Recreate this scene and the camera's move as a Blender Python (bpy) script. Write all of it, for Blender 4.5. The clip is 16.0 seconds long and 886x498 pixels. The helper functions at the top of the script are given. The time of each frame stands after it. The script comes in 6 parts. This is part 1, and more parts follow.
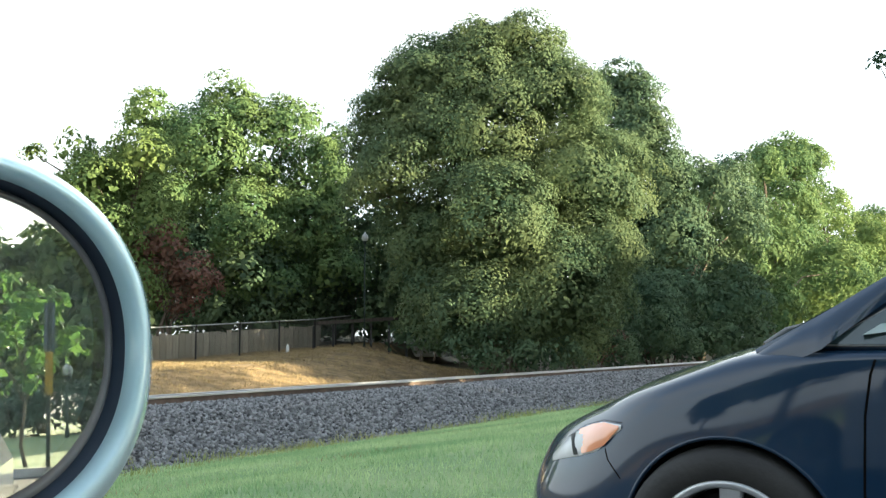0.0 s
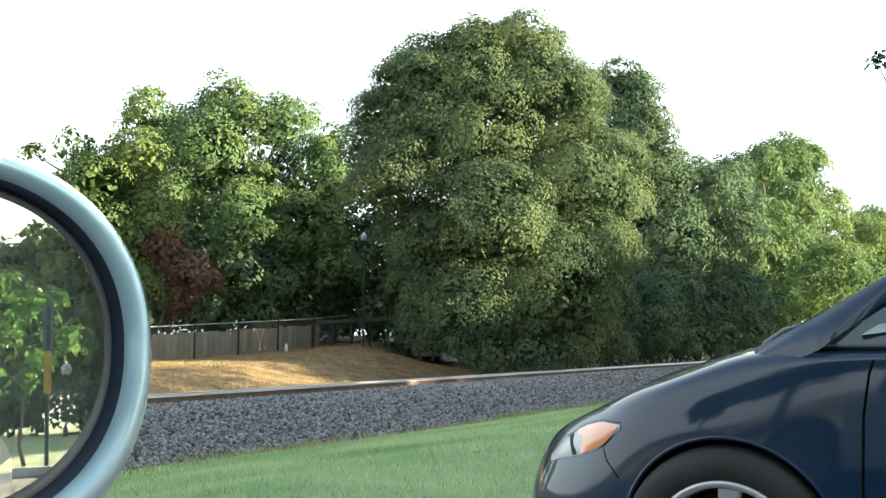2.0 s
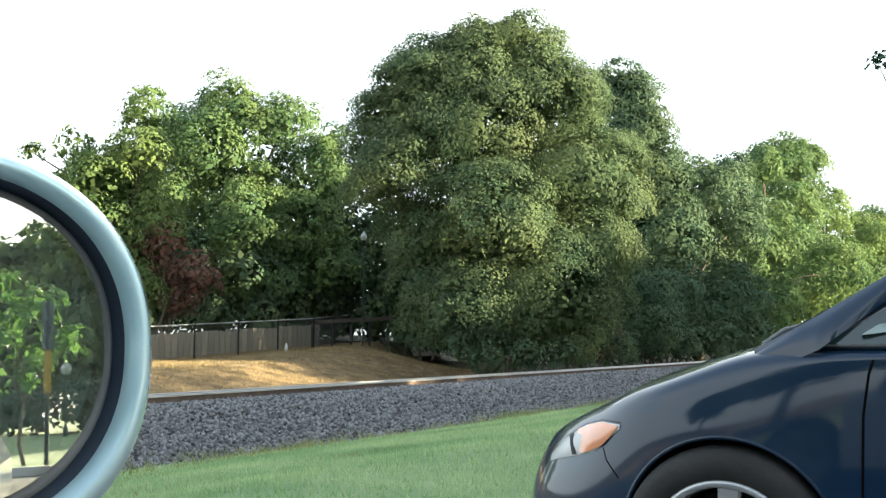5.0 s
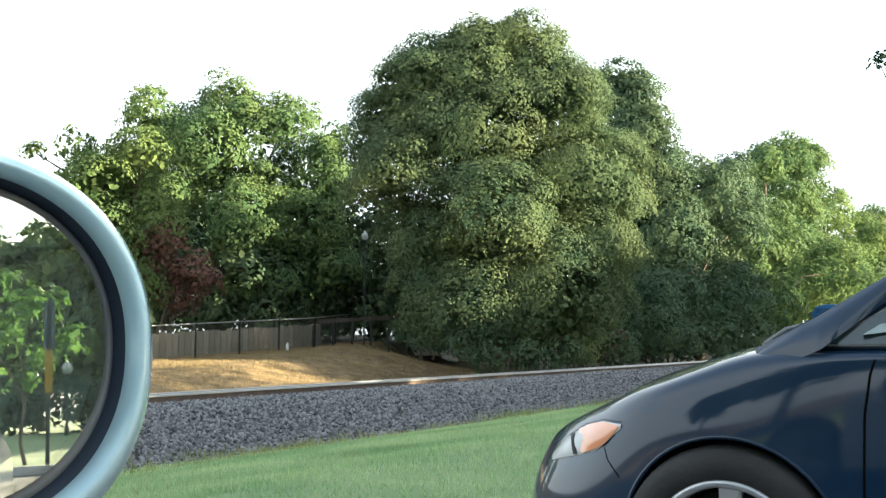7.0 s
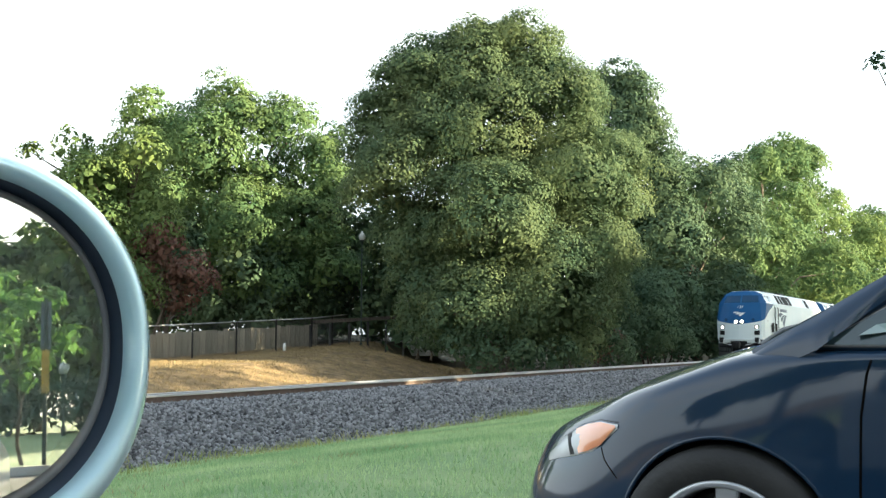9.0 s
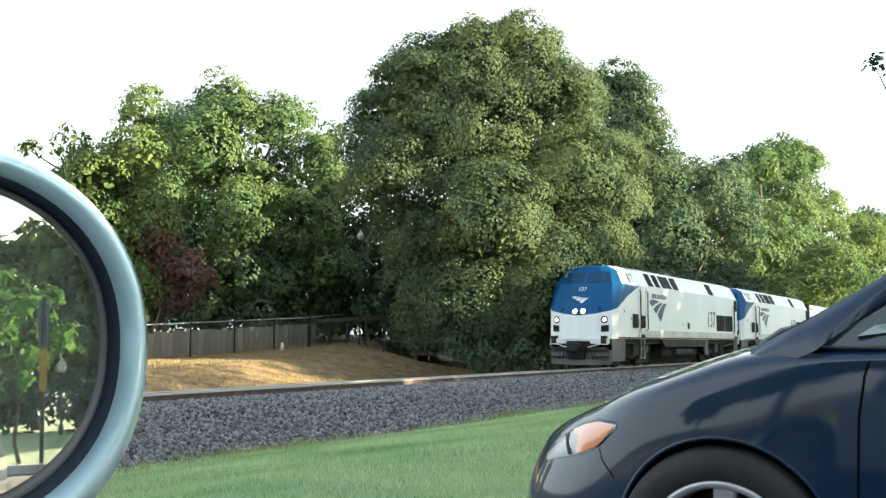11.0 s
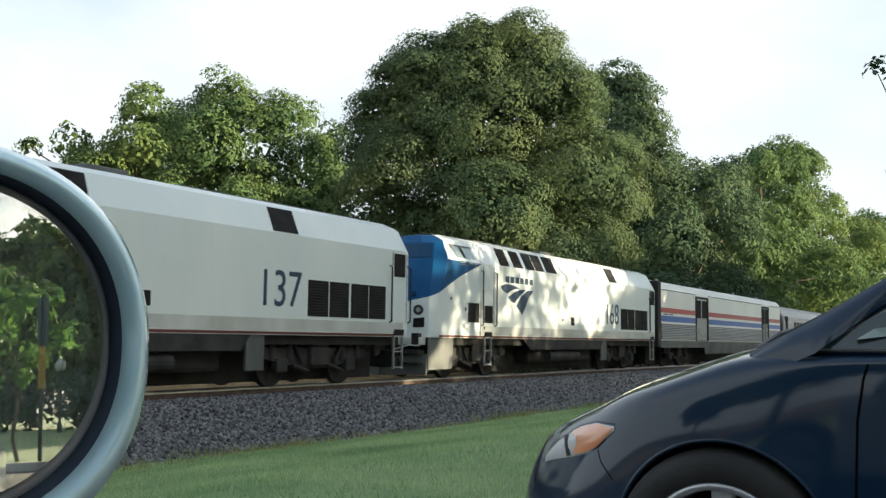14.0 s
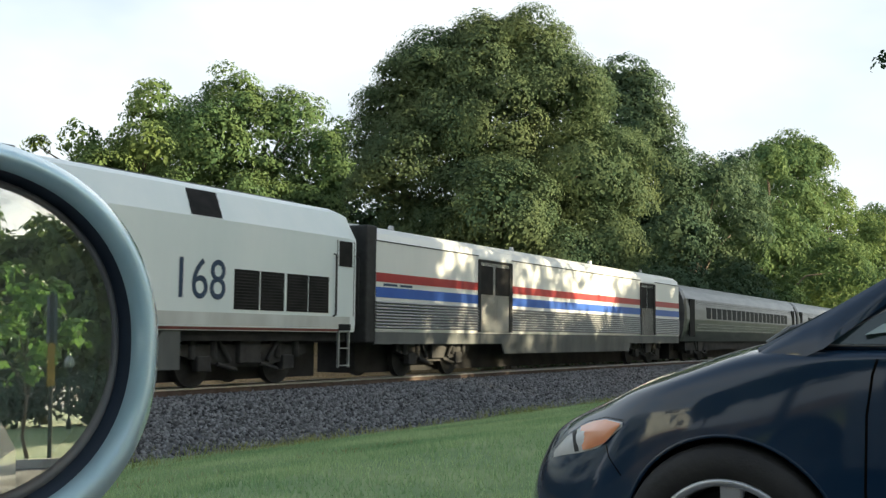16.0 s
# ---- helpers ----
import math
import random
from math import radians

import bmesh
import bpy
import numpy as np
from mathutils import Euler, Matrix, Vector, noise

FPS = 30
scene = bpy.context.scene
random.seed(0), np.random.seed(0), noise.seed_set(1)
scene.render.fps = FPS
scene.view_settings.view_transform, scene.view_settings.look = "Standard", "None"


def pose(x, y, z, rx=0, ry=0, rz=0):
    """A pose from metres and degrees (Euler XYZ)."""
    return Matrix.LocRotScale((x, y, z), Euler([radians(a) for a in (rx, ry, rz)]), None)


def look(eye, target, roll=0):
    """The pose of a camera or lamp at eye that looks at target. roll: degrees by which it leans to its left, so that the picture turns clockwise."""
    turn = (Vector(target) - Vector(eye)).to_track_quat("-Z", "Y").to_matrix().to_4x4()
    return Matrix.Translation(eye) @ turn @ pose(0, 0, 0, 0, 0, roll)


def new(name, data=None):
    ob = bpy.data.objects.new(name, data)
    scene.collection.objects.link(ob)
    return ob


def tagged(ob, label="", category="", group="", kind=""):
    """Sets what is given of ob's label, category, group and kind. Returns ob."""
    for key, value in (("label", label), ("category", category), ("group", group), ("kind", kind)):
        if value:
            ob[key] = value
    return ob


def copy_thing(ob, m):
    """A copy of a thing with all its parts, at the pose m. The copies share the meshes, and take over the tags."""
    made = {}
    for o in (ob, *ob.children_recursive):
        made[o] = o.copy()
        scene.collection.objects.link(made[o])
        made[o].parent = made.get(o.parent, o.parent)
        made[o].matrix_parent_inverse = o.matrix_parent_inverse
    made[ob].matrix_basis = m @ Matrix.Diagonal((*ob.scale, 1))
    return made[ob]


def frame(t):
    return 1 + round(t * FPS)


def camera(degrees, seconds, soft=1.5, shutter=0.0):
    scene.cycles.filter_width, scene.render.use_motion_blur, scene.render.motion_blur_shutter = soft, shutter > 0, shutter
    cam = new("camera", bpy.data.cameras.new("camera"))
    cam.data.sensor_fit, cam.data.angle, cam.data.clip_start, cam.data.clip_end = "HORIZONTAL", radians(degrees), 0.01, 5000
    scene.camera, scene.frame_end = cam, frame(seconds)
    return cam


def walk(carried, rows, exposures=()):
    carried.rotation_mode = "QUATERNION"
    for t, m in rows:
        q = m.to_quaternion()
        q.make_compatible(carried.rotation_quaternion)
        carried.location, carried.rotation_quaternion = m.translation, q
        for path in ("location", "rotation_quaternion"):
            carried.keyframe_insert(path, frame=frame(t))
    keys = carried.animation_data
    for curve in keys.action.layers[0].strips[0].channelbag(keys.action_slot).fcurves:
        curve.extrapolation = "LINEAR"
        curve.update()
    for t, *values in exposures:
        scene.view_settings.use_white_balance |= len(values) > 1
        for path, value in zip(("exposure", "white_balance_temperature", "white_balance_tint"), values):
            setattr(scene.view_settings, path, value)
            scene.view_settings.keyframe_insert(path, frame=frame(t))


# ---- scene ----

FOV = 47.88
cam = camera(FOV, 16.0, soft=1.4, shutter=0.12)
PATH = [
    (0, pose(0.0000, 0.0000, 0.9500, 95.241, -0.000, 0.000)),
    (0.5, pose(-0.0002, -0.0004, 0.9500, 95.241, -0.000, -0.048)),
    (1, pose(-0.0004, 0.0002, 0.9503, 95.240, 0.006, -0.053)),
    (1.5, pose(-0.0008, 0.0013, 0.9502, 95.240, 0.011, -0.052)),
    (2, pose(-0.0003, -0.0009, 0.9505, 95.220, -0.061, -0.071)),
    (2.5, pose(-0.0004, 0.0001, 0.9504, 95.223, -0.027, -0.054)),
    (3, pose(-0.0006, 0.0002, 0.9505, 95.216, -0.051, -0.088)),
    (3.5, pose(-0.0002, -0.0006, 0.9505, 95.217, -0.041, -0.057)),
    (4, pose(-0.0000, -0.0021, 0.9505, 95.223, -0.073, -0.077)),
    (6.5, pose(-0.0006, -0.0009, 0.9507, 95.174, -0.129, -0.043)),
    (7, pose(-0.0004, -0.0005, 0.9507, 95.177, -0.128, -0.015)),
    (7.5, pose(-0.0013, -0.0021, 0.9514, 95.187, -0.195, -0.109)),
    (8, pose(-0.0001, -0.0014, 0.9511, 95.180, -0.142, -0.153)),
    (8.5, pose(-0.0009, 0.0005, 0.9504, 95.229, -0.129, -0.165)),
    (9, pose(-0.0005, -0.0016, 0.9506, 95.195, -0.143, -0.183)),
    (11.5, pose(-0.0008, 0.0006, 0.9498, 95.174, -0.346, -0.300)),
    (12, pose(-0.0013, 0.0003, 0.9502, 95.129, -0.308, -0.342)),
    (12.5, pose(-0.0026, 0.0001, 0.9506, 95.135, -0.556, -0.327)),
    (13, pose(-0.0025, -0.0059, 0.9527, 95.040, -0.805, -0.377)),
    (13.5, pose(-0.0023, -0.0050, 0.9525, 95.036, -0.718, -0.471)),
    (14, pose(-0.0018, -0.0022, 0.9503, 95.210, -0.713, -0.342)),
    (14.5, pose(-0.0013, -0.0023, 0.9512, 95.076, -0.529, -0.198)),
    (15, pose(-0.0014, -0.0049, 0.9518, 95.074, -0.705, -0.146)),
    (15.5, pose(-0.0024, -0.0054, 0.9513, 95.118, -0.666, -0.137)),
    (16, pose(-0.0024, -0.0025, 0.9509, 94.980, -0.551, 0.093)),
]
EXPOSURES = [(0, 2.38, 6100, 4), (9, 2.38, 6100, 4), (11.3, 2.3, 6100, 4), (12.0, 2.1, 6150, 4), (12.5, 1.82, 6200, 4), (13.0, 1.55, 6200, 5), (13.5, 1.4, 6170, 6), (16.0, 1.4, 6170, 6)]
walk(cam, PATH, EXPOSURES)

# ---- light ----
SUN_AZ, SUN_EL = 101.0, 13.5     # degrees clockwise from +y, and above the horizon
world = bpy.data.worlds.new("world")
scene.world = world
world.use_nodes = True
wn = world.node_tree.nodes
sky = wn.new("ShaderNodeTexSky")
sky.sky_type = "NISHITA"
sky.sun_disc = False
sky.sun_elevation = radians(SUN_EL)
sky.sun_rotation = radians(SUN_AZ)
sky.dust_density = 3.0
sky.air_density = 0.9
sky.ozone_density = 0.6
wn["Background"].inputs["Strength"].default_value = 0.108
wl = world.node_tree.links
# thin white cloud over the whole sky, with a few clearer gaps
wc = wn.new("ShaderNodeTexCoord")
wmap = wn.new("ShaderNodeMapping")
wmap.inputs["Scale"].default_value = (1.0, 1.0, 2.2)
wl.new(wc.outputs["Generated"], wmap.inputs["Vector"])
wnoise = wn.new("ShaderNodeTexNoise")
wnoise.inputs["Scale"].default_value = 2.3
wnoise.inputs["Detail"].default_value = 5
wl.new(wmap.outputs[0], wnoise.inputs["Vector"])
wr = wn.new("ShaderNodeMapRange")
wr.inputs["From Min"].default_value, wr.inputs["From Max"].default_value = 0.36, 0.58
wr.inputs["To Min"].default_value, wr.inputs["To Max"].default_value = 0.55, 1.0
wl.new(wnoise.outputs["Fac"], wr.inputs["Value"])
wmix = wn.new("ShaderNodeMix")
wmix.data_type = "RGBA"
# the cloud is a low layer: it thins out to clear sky overhead
wsep = wn.new("ShaderNodeSeparateXYZ")
wl.new(wc.outputs["Generated"], wsep.inputs[0])
whigh = wn.new("ShaderNodeMapRange")
whigh.interpolation_type = "SMOOTHSTEP"
whigh.inputs["From Min"].default_value, whigh.inputs["From Max"].default_value = 0.4, 0.85
whigh.inputs["To Min"].default_value, whigh.inputs["To Max"].default_value = 1.0, 0.25
wl.new(wsep.outputs["Z"], whigh.inputs["Value"])
wthin = wn.new("ShaderNodeMath")
wthin.operation = "MULTIPLY"
wl.new(wr.outputs[0], wthin.inputs[0])
wl.new(whigh.outputs[0], wthin.inputs[1])
wl.new(wthin.outputs[0], wmix.inputs[0])
wl.new(sky.outputs[0], wmix.inputs[6])
wmix.inputs[7].default_value = (3.75, 3.85, 3.85, 1)
wl.new(wmix.outputs[2], wn["Background"].inputs["Color"])
sun = new("sun", bpy.data.lights.new("sun", "SUN"))
sun.data.energy = 5.0
sun.data.angle = radians(0.6)
sun.data.color = (1.0, 0.82, 0.54)
sa, se = radians(SUN_AZ), radians(SUN_EL)
TO_SUN = Vector((math.sin(sa) * math.cos(se), math.cos(sa) * math.cos(se), math.sin(se)))
sun.matrix_world = look(TO_SUN * 100, (0, 0, 0))

# ---- materials ----
def mat(name, a, b, rough=0.6, metal=0.0, scale=8.0, fine=0.0, bump=0.0, coat=0.0, island=0.0, translucent=0.0, spec=0.5, stretch=(1, 1, 1), rough_var=0.0, objrand=0.0):
    """A surface whose colour drifts between a and b at two scales, with fine relief."""
    m = bpy.data.materials.new(name)
    m.use_nodes = True
    nt = m.node_tree
    n, l = nt.nodes, nt.links
    p = n["Principled BSDF"]
    tc = n.new("ShaderNodeTexCoord")
    mp = n.new("ShaderNodeMapping")
    mp.inputs["Scale"].default_value = stretch
    l.new(tc.outputs["Object"], mp.inputs["Vector"])
    big = n.new("ShaderNodeTexNoise")
    big.inputs["Scale"].default_value = scale
    big.inputs["Detail"].default_value = 6
    l.new(mp.outputs[0], big.inputs["Vector"])
    ramp = n.new("ShaderNodeMapRange")
    ramp.inputs["From Min"].default_value, ramp.inputs["From Max"].default_value = 0.3, 0.7
    l.new(big.outputs["Fac"], ramp.inputs["Value"])
    fac = ramp.outputs[0]
    small = n.new("ShaderNodeTexNoise")
    small.inputs["Scale"].default_value = fine or scale * 9
    small.inputs["Detail"].default_value = 4
    l.new(mp.outputs[0], small.inputs["Vector"])
    mixf = n.new("ShaderNodeMath")
    mixf.operation = "MULTIPLY_ADD"
    l.new(small.outputs["Fac"], mixf.inputs[0])
    mixf.inputs[1].default_value = 0.5
    l.new(fac, mixf.inputs[2])
    off = n.new("ShaderNodeMath")
    off.operation = "SUBTRACT"
    off.use_clamp = True
    l.new(mixf.outputs[0], off.inputs[0])
    off.inputs[1].default_value = 0.25
    fac = off.outputs[0]
    if island or objrand:
        if island:
            g = n.new("ShaderNodeNewGeometry")
            src = g.outputs["Random Per Island"]
        else:
            g = n.new("ShaderNodeObjectInfo")
            src = g.outputs["Random"]
        k = n.new("ShaderNodeMix")
        k.inputs[0].default_value = island or objrand
        l.new(fac, k.inputs[2])
        l.new(src, k.inputs[3])
        fac = k.outputs[0]
    c = n.new("ShaderNodeMix")
    c.data_type = "RGBA"
    c.inputs[6].default_value, c.inputs[7].default_value = (*a, 1), (*b, 1)
    l.new(fac, c.inputs[0])
    l.new(c.outputs[2], p.inputs["Base Color"])
    p.inputs["Roughness"].default_value = rough
    p.inputs["Metallic"].default_value = metal
    p.inputs["Coat Weight"].default_value = coat
    p.inputs["Coat Roughness"].default_value = 0.04
    p.inputs["Specular IOR Level"].default_value = spec
    if rough_var:
        r = n.new("ShaderNodeMapRange")
        r.inputs["To Min"].default_value, r.inputs["To Max"].default_value = rough - rough_var, rough + rough_var
        l.new(small.outputs["Fac"], r.inputs["Value"])
        l.new(r.outputs[0], p.inputs["Roughness"])
    if bump:
        bp = n.new("ShaderNodeBump")
        bp.inputs["Strength"].default_value = min(1, bump)
        bp.inputs["Distance"].default_value = 0.01
        l.new(small.outputs["Fac"], bp.inputs["Height"])
        l.new(bp.outputs[0], p.inputs["Normal"])
    if translucent:
        t = n.new("ShaderNodeBsdfTranslucent")
        l.new(c.outputs[2], t.inputs["Color"])
        ms = n.new("ShaderNodeMixShader")
        ms.inputs[0].default_value = translucent
        l.new(p.outputs[0], ms.inputs[1])
        l.new(t.outputs[0], ms.inputs[2])
        l.new(ms.outputs[0], n["Material Output"].inputs["Surface"])
    return m


def glow(name, colour, strength):
    m = mat(name, colour, colour, 0.2)
    p = m.node_tree.nodes["Principled BSDF"]
    p.inputs["Emission Color"].default_value = (*colour, 1)
    p.inputs["Emission Strength"].default_value = strength
    return m


def glass(name, tint=(0.8, 0.9, 0.9), rough=0.0):
    m = mat(name, tint, tint, rough)
    p = m.node_tree.nodes["Principled BSDF"]
    p.inputs["Transmission Weight"].default_value = 1.0
    p.inputs["IOR"].default_value = 1.45
    return m


M = dict(
    leaf=mat("leaf_green", (0.062, 0.128, 0.064), (0.168, 0.225, 0.08), 0.7, island=0.3, scale=0.35, fine=3, translucent=0.3, spec=0.06),
    leaf_dark=mat("leaf_dark_green", (0.05, 0.097, 0.064), (0.12, 0.16, 0.078), 0.65, island=0.26, scale=0.3, fine=3, translucent=0.24, spec=0.06),
    leaf_oak=mat("oak_leaf_green", (0.056, 0.108, 0.068), (0.175, 0.21, 0.09), 0.65, island=0.3, scale=0.3, fine=3, translucent=0.36, spec=0.06),
    leaf_light=mat("leaf_light_green", (0.075, 0.14, 0.06), (0.21, 0.265, 0.085), 0.7, island=0.3, scale=0.35, fine=3, translucent=0.34, spec=0.06),
    leaf_fresh=mat("fresh_green_leaf", (0.07, 0.165, 0.045), (0.165, 0.29, 0.07), 0.6, island=0.5, scale=2, fine=8, translucent=0.45, spec=0.3),
    leaf_red=mat("leaf_red_brown", (0.09, 0.05, 0.035), (0.2, 0.09, 0.06), 0.6, island=0.6, scale=0.6, fine=4, translucent=0.25),
    bark=mat("bark", (0.06, 0.045, 0.03), (0.16, 0.13, 0.1), 0.9, scale=3, fine=40, bump=0.8, stretch=(1, 1, 0.2)),
    soil=mat("woodland_floor", (0.05, 0.045, 0.025), (0.11, 0.09, 0.05), 0.95, scale=0.8, fine=14, bump=0.8),
    turf=mat("mown_turf", (0.12, 0.21, 0.08), (0.3, 0.36, 0.16), 0.9, scale=0.7, fine=22, bump=0.6),
    grass=mat("grass_blades", (0.12, 0.27, 0.115), (0.56, 0.66, 0.33), 0.7, scale=0.5, fine=2.5, island=0.3, translucent=0.3),
    weed=mat("yellowing_weeds", (0.16, 0.24, 0.06), (0.42, 0.38, 0.16), 0.8, scale=0.7, fine=5, island=0.4, translucent=0.3),
    straw=mat("dry_bank", (0.085, 0.06, 0.028), (0.36, 0.245, 0.12), 0.95, scale=1.8, fine=14, bump=0.9),
    straw_blades=mat("dry_grass_blades", (0.15, 0.11, 0.05), (0.46, 0.35, 0.18), 0.85, scale=0.5, fine=8, island=0.5, translucent=0.2),
    ballast_bed=mat("ballast_bed", (0.05, 0.05, 0.052), (0.13, 0.13, 0.132), 0.95, scale=4, fine=30, bump=1.0),
    stone=mat("ballast_stone", (0.014, 0.014, 0.016), (0.31, 0.31, 0.31), 0.85, scale=3, fine=30, island=0.9, bump=0.4),
    asphalt=mat("asphalt", (0.045, 0.046, 0.05), (0.085, 0.085, 0.088), 0.85, scale=0.8, fine=120, bump=0.5),
    concrete=mat("kerb_concrete", (0.3, 0.29, 0.27), (0.45, 0.44, 0.41), 0.85, scale=2, fine=40, bump=0.4),
    rail_top=mat("polished_rail_head", (0.6, 0.6, 0.6), (0.75, 0.74, 0.73), 0.32, 1.0, scale=2),
    rail_rust=mat("rusty_rail_web", (0.075, 0.052, 0.04), (0.14, 0.1, 0.078), 0.9, scale=4, bump=0.4),
    sleeper=mat("weathered_sleeper", (0.05, 0.04, 0.03), (0.13, 0.11, 0.09), 0.9, scale=2, fine=30, bump=0.6, stretch=(6, 1, 1), objrand=0.4),
    silver=mat("silver_paint", (0.74, 0.81, 0.80), (0.84, 0.88, 0.86), 0.34, 0.0, scale=0.5, fine=5, stretch=(1, 1, 0.25), rough_var=0.06),
    # a much darker silver, mostly for low and recessed parts
    silver_low=mat("dark_silver_paint", (0.07, 0.078, 0.078), (0.155, 0.16, 0.152), 0.65, 0.1, scale=0.9, fine=6, stretch=(1, 1, 0.3)),
    stainless=mat("stainless_steel", (0.13, 0.135, 0.14), (0.22, 0.22, 0.22), 0.33, 0.85, scale=0.6, fine=9, stretch=(1, 1, 6), rough_var=0.08),
    blue=mat("deep_blue_paint", (0.003, 0.066, 0.19), (0.006, 0.09, 0.24), 0.42, scale=0.7, fine=6, spec=0.25),
    navy=mat("dark_blue_decal", (0.02, 0.045, 0.09), (0.035, 0.065, 0.12), 0.4, scale=2),
    stripe_red=mat("red_stripe", (0.36, 0.03, 0.035), (0.46, 0.055, 0.05), 0.4, scale=1),
    stripe_blue=mat("blue_stripe", (0.03, 0.10, 0.42), (0.05, 0.14, 0.5), 0.4, scale=1),
    lamp_off=mat("unlit_lens", (0.3, 0.3, 0.29), (0.45, 0.45, 0.43), 0.12, scale=5, coat=1.0),
    grimed=mat("lightly_grimed_paint", (0.46, 0.47, 0.44), (0.70, 0.72, 0.69), 0.42, 0.0, scale=0.7, fine=5, stretch=(1, 1, 0.3)),
    line_red=mat("dull_red_line", (0.12, 0.035, 0.03), (0.24, 0.07, 0.06), 0.55, scale=2),
    white=mat("white_paint", (0.7, 0.7, 0.68), (0.8, 0.8, 0.78), 0.45, scale=2),
    louvre=mat("dark_louvre", (0.007, 0.007, 0.007), (0.022, 0.02, 0.019), 0.75, scale=3, fine=20, spec=0.2),
    dark=mat("dirty_running_gear", (0.008, 0.008, 0.008), (0.03, 0.028, 0.026), 0.85, scale=2, fine=16, bump=0.4),
    gear_grey=mat("dusty_grey_steel", (0.014, 0.014, 0.014), (0.055, 0.053, 0.05), 0.8, 0.1, scale=2, fine=14, bump=0.3),
    gasket=mat("black_rubber", (0.012, 0.012, 0.012), (0.03, 0.03, 0.03), 0.7, scale=6, fine=60, bump=0.2),
    pane=mat("dark_window_glass", (0.008, 0.011, 0.013), (0.014, 0.018, 0.02), 0.45, scale=1, spec=0.05),
    cab_glass=mat("blue_dark_cab_glass", (0.006, 0.045, 0.11), (0.01, 0.055, 0.125), 0.2, scale=1, spec=0.35),
    pane_pale=mat("pale_window_glass", (0.25, 0.33, 0.33), (0.34, 0.42, 0.42), 0.08, scale=1, spec=0.8),
    lamp_glow=glow("lit_headlight", (1.0, 0.84, 0.66), 6.0),
    lens=mat("lamp_lens", (0.5, 0.5, 0.5), (0.7, 0.7, 0.7), 0.15, scale=3),
    black_paint=mat("black_car_paint", (0.006, 0.021, 0.048), (0.007, 0.025, 0.056), 0.4, 0.0, scale=1, coat=1.0, spec=0.1),
    black_plastic=mat("black_plastic", (0.035, 0.037, 0.04), (0.06, 0.062, 0.066), 0.5, scale=8, fine=80, bump=0.15),
    grey_plastic=mat("grey_rubber_trim", (0.15, 0.155, 0.16), (0.2, 0.205, 0.21), 0.55, scale=8),
    # navy of the bezel also carries the dark trees mirrored in the ring
    bezel=mat("dark_reflection_bezel", (0.035, 0.05, 0.075), (0.05, 0.07, 0.1), 0.35, scale=8, spec=0.6),
    lining=mat("dark_cabin_lining", (0.03, 0.03, 0.034), (0.05, 0.05, 0.055), 0.9, scale=6, fine=60, bump=0.2),
    alloy=mat("silver_alloy_wheel", (0.5, 0.51, 0.53), (0.6, 0.61, 0.63), 0.3, 0.6, scale=4, coat=0.4),
    tyre=mat("tyre_rubber", (0.012, 0.012, 0.012), (0.028, 0.027, 0.026), 0.75, scale=5, fine=50, bump=0.3),
    amber=mat("amber_lens", (0.78, 0.3, 0.15), (0.86, 0.38, 0.2), 0.15, scale=3, coat=1.0),
    # pale blue, mostly diffuse: the sky's reflection is put into the colour
    chrome=mat("sky_tinted_chrome", (0.62, 0.9, 1.0), (0.66, 0.92, 1.0), 0.26, 0.12, scale=3, coat=1.0),
    mirror=mat("mirror_silvering", (0.9, 0.93, 0.91), (0.9, 0.93, 0.91), 0.0, 0.93, scale=1),
    # black that stands for the shade inside the panel gaps
    gap=mat("shadow_gap_black", (0.002, 0.002, 0.002), (0.004, 0.004, 0.004), 0.95, scale=6, spec=0.05),
    clear=glass("clear_lens"),
    car_glass=mat("tinted_car_glass", (0.03, 0.05, 0.055), (0.04, 0.06, 0.065), 0.03, scale=1, spec=0.8),
    galv=mat("galvanised_steel", (0.3, 0.31, 0.31), (0.45, 0.46, 0.46), 0.45, 0.6, scale=3),
    mesh_dark=mat("dark_fence_wire", (0.03, 0.03, 0.028), (0.07, 0.068, 0.06), 0.6, 0.2, scale=3),
    wood=mat("weathered_boards", (0.15, 0.135, 0.1), (0.42, 0.38, 0.29), 0.9, scale=2, fine=30, bump=0.5, stretch=(1, 1, 0.3), objrand=0.4),
    green_pole=mat("dark_green_enamel", (0.01, 0.022, 0.016), (0.018, 0.034, 0.025), 0.6, scale=3),
    globe=mat("frosted_globe", (0.4, 0.42, 0.4), (0.52, 0.53, 0.51), 0.35, scale=2),
    sign_back=mat("sign_back_metal", (0.06, 0.08, 0.1), (0.13, 0.15, 0.17), 0.5, 0.2, scale=4),
    yellow=mat("yellow_tape", (0.3, 0.2, 0.02), (0.42, 0.29, 0.04), 0.6, scale=6),
    far_wall=mat("pale_house_wall", (0.5, 0.5, 0.48), (0.62, 0.62, 0.6), 0.8, scale=1),
    body_white=mat("pearl_white_paint", (0.6, 0.62, 0.62), (0.68, 0.7, 0.7), 0.3, scale=1, coat=1.0),
    tail_red=mat("red_tail_lens", (0.5, 0.02, 0.02), (0.6, 0.03, 0.03), 0.15, scale=2, coat=1.0),
)

M["black_paint"].node_tree.nodes["Principled BSDF"].inputs["Coat Roughness"].default_value = 0.06


# ---- building helpers ----
TURN = radians(30.9)
ALONG = Vector((math.sin(TURN), math.cos(TURN), 0))      # along the track, away to the far end
ACROSS = Vector((-math.cos(TURN), math.sin(TURN), 0))    # square to it, towards the woods
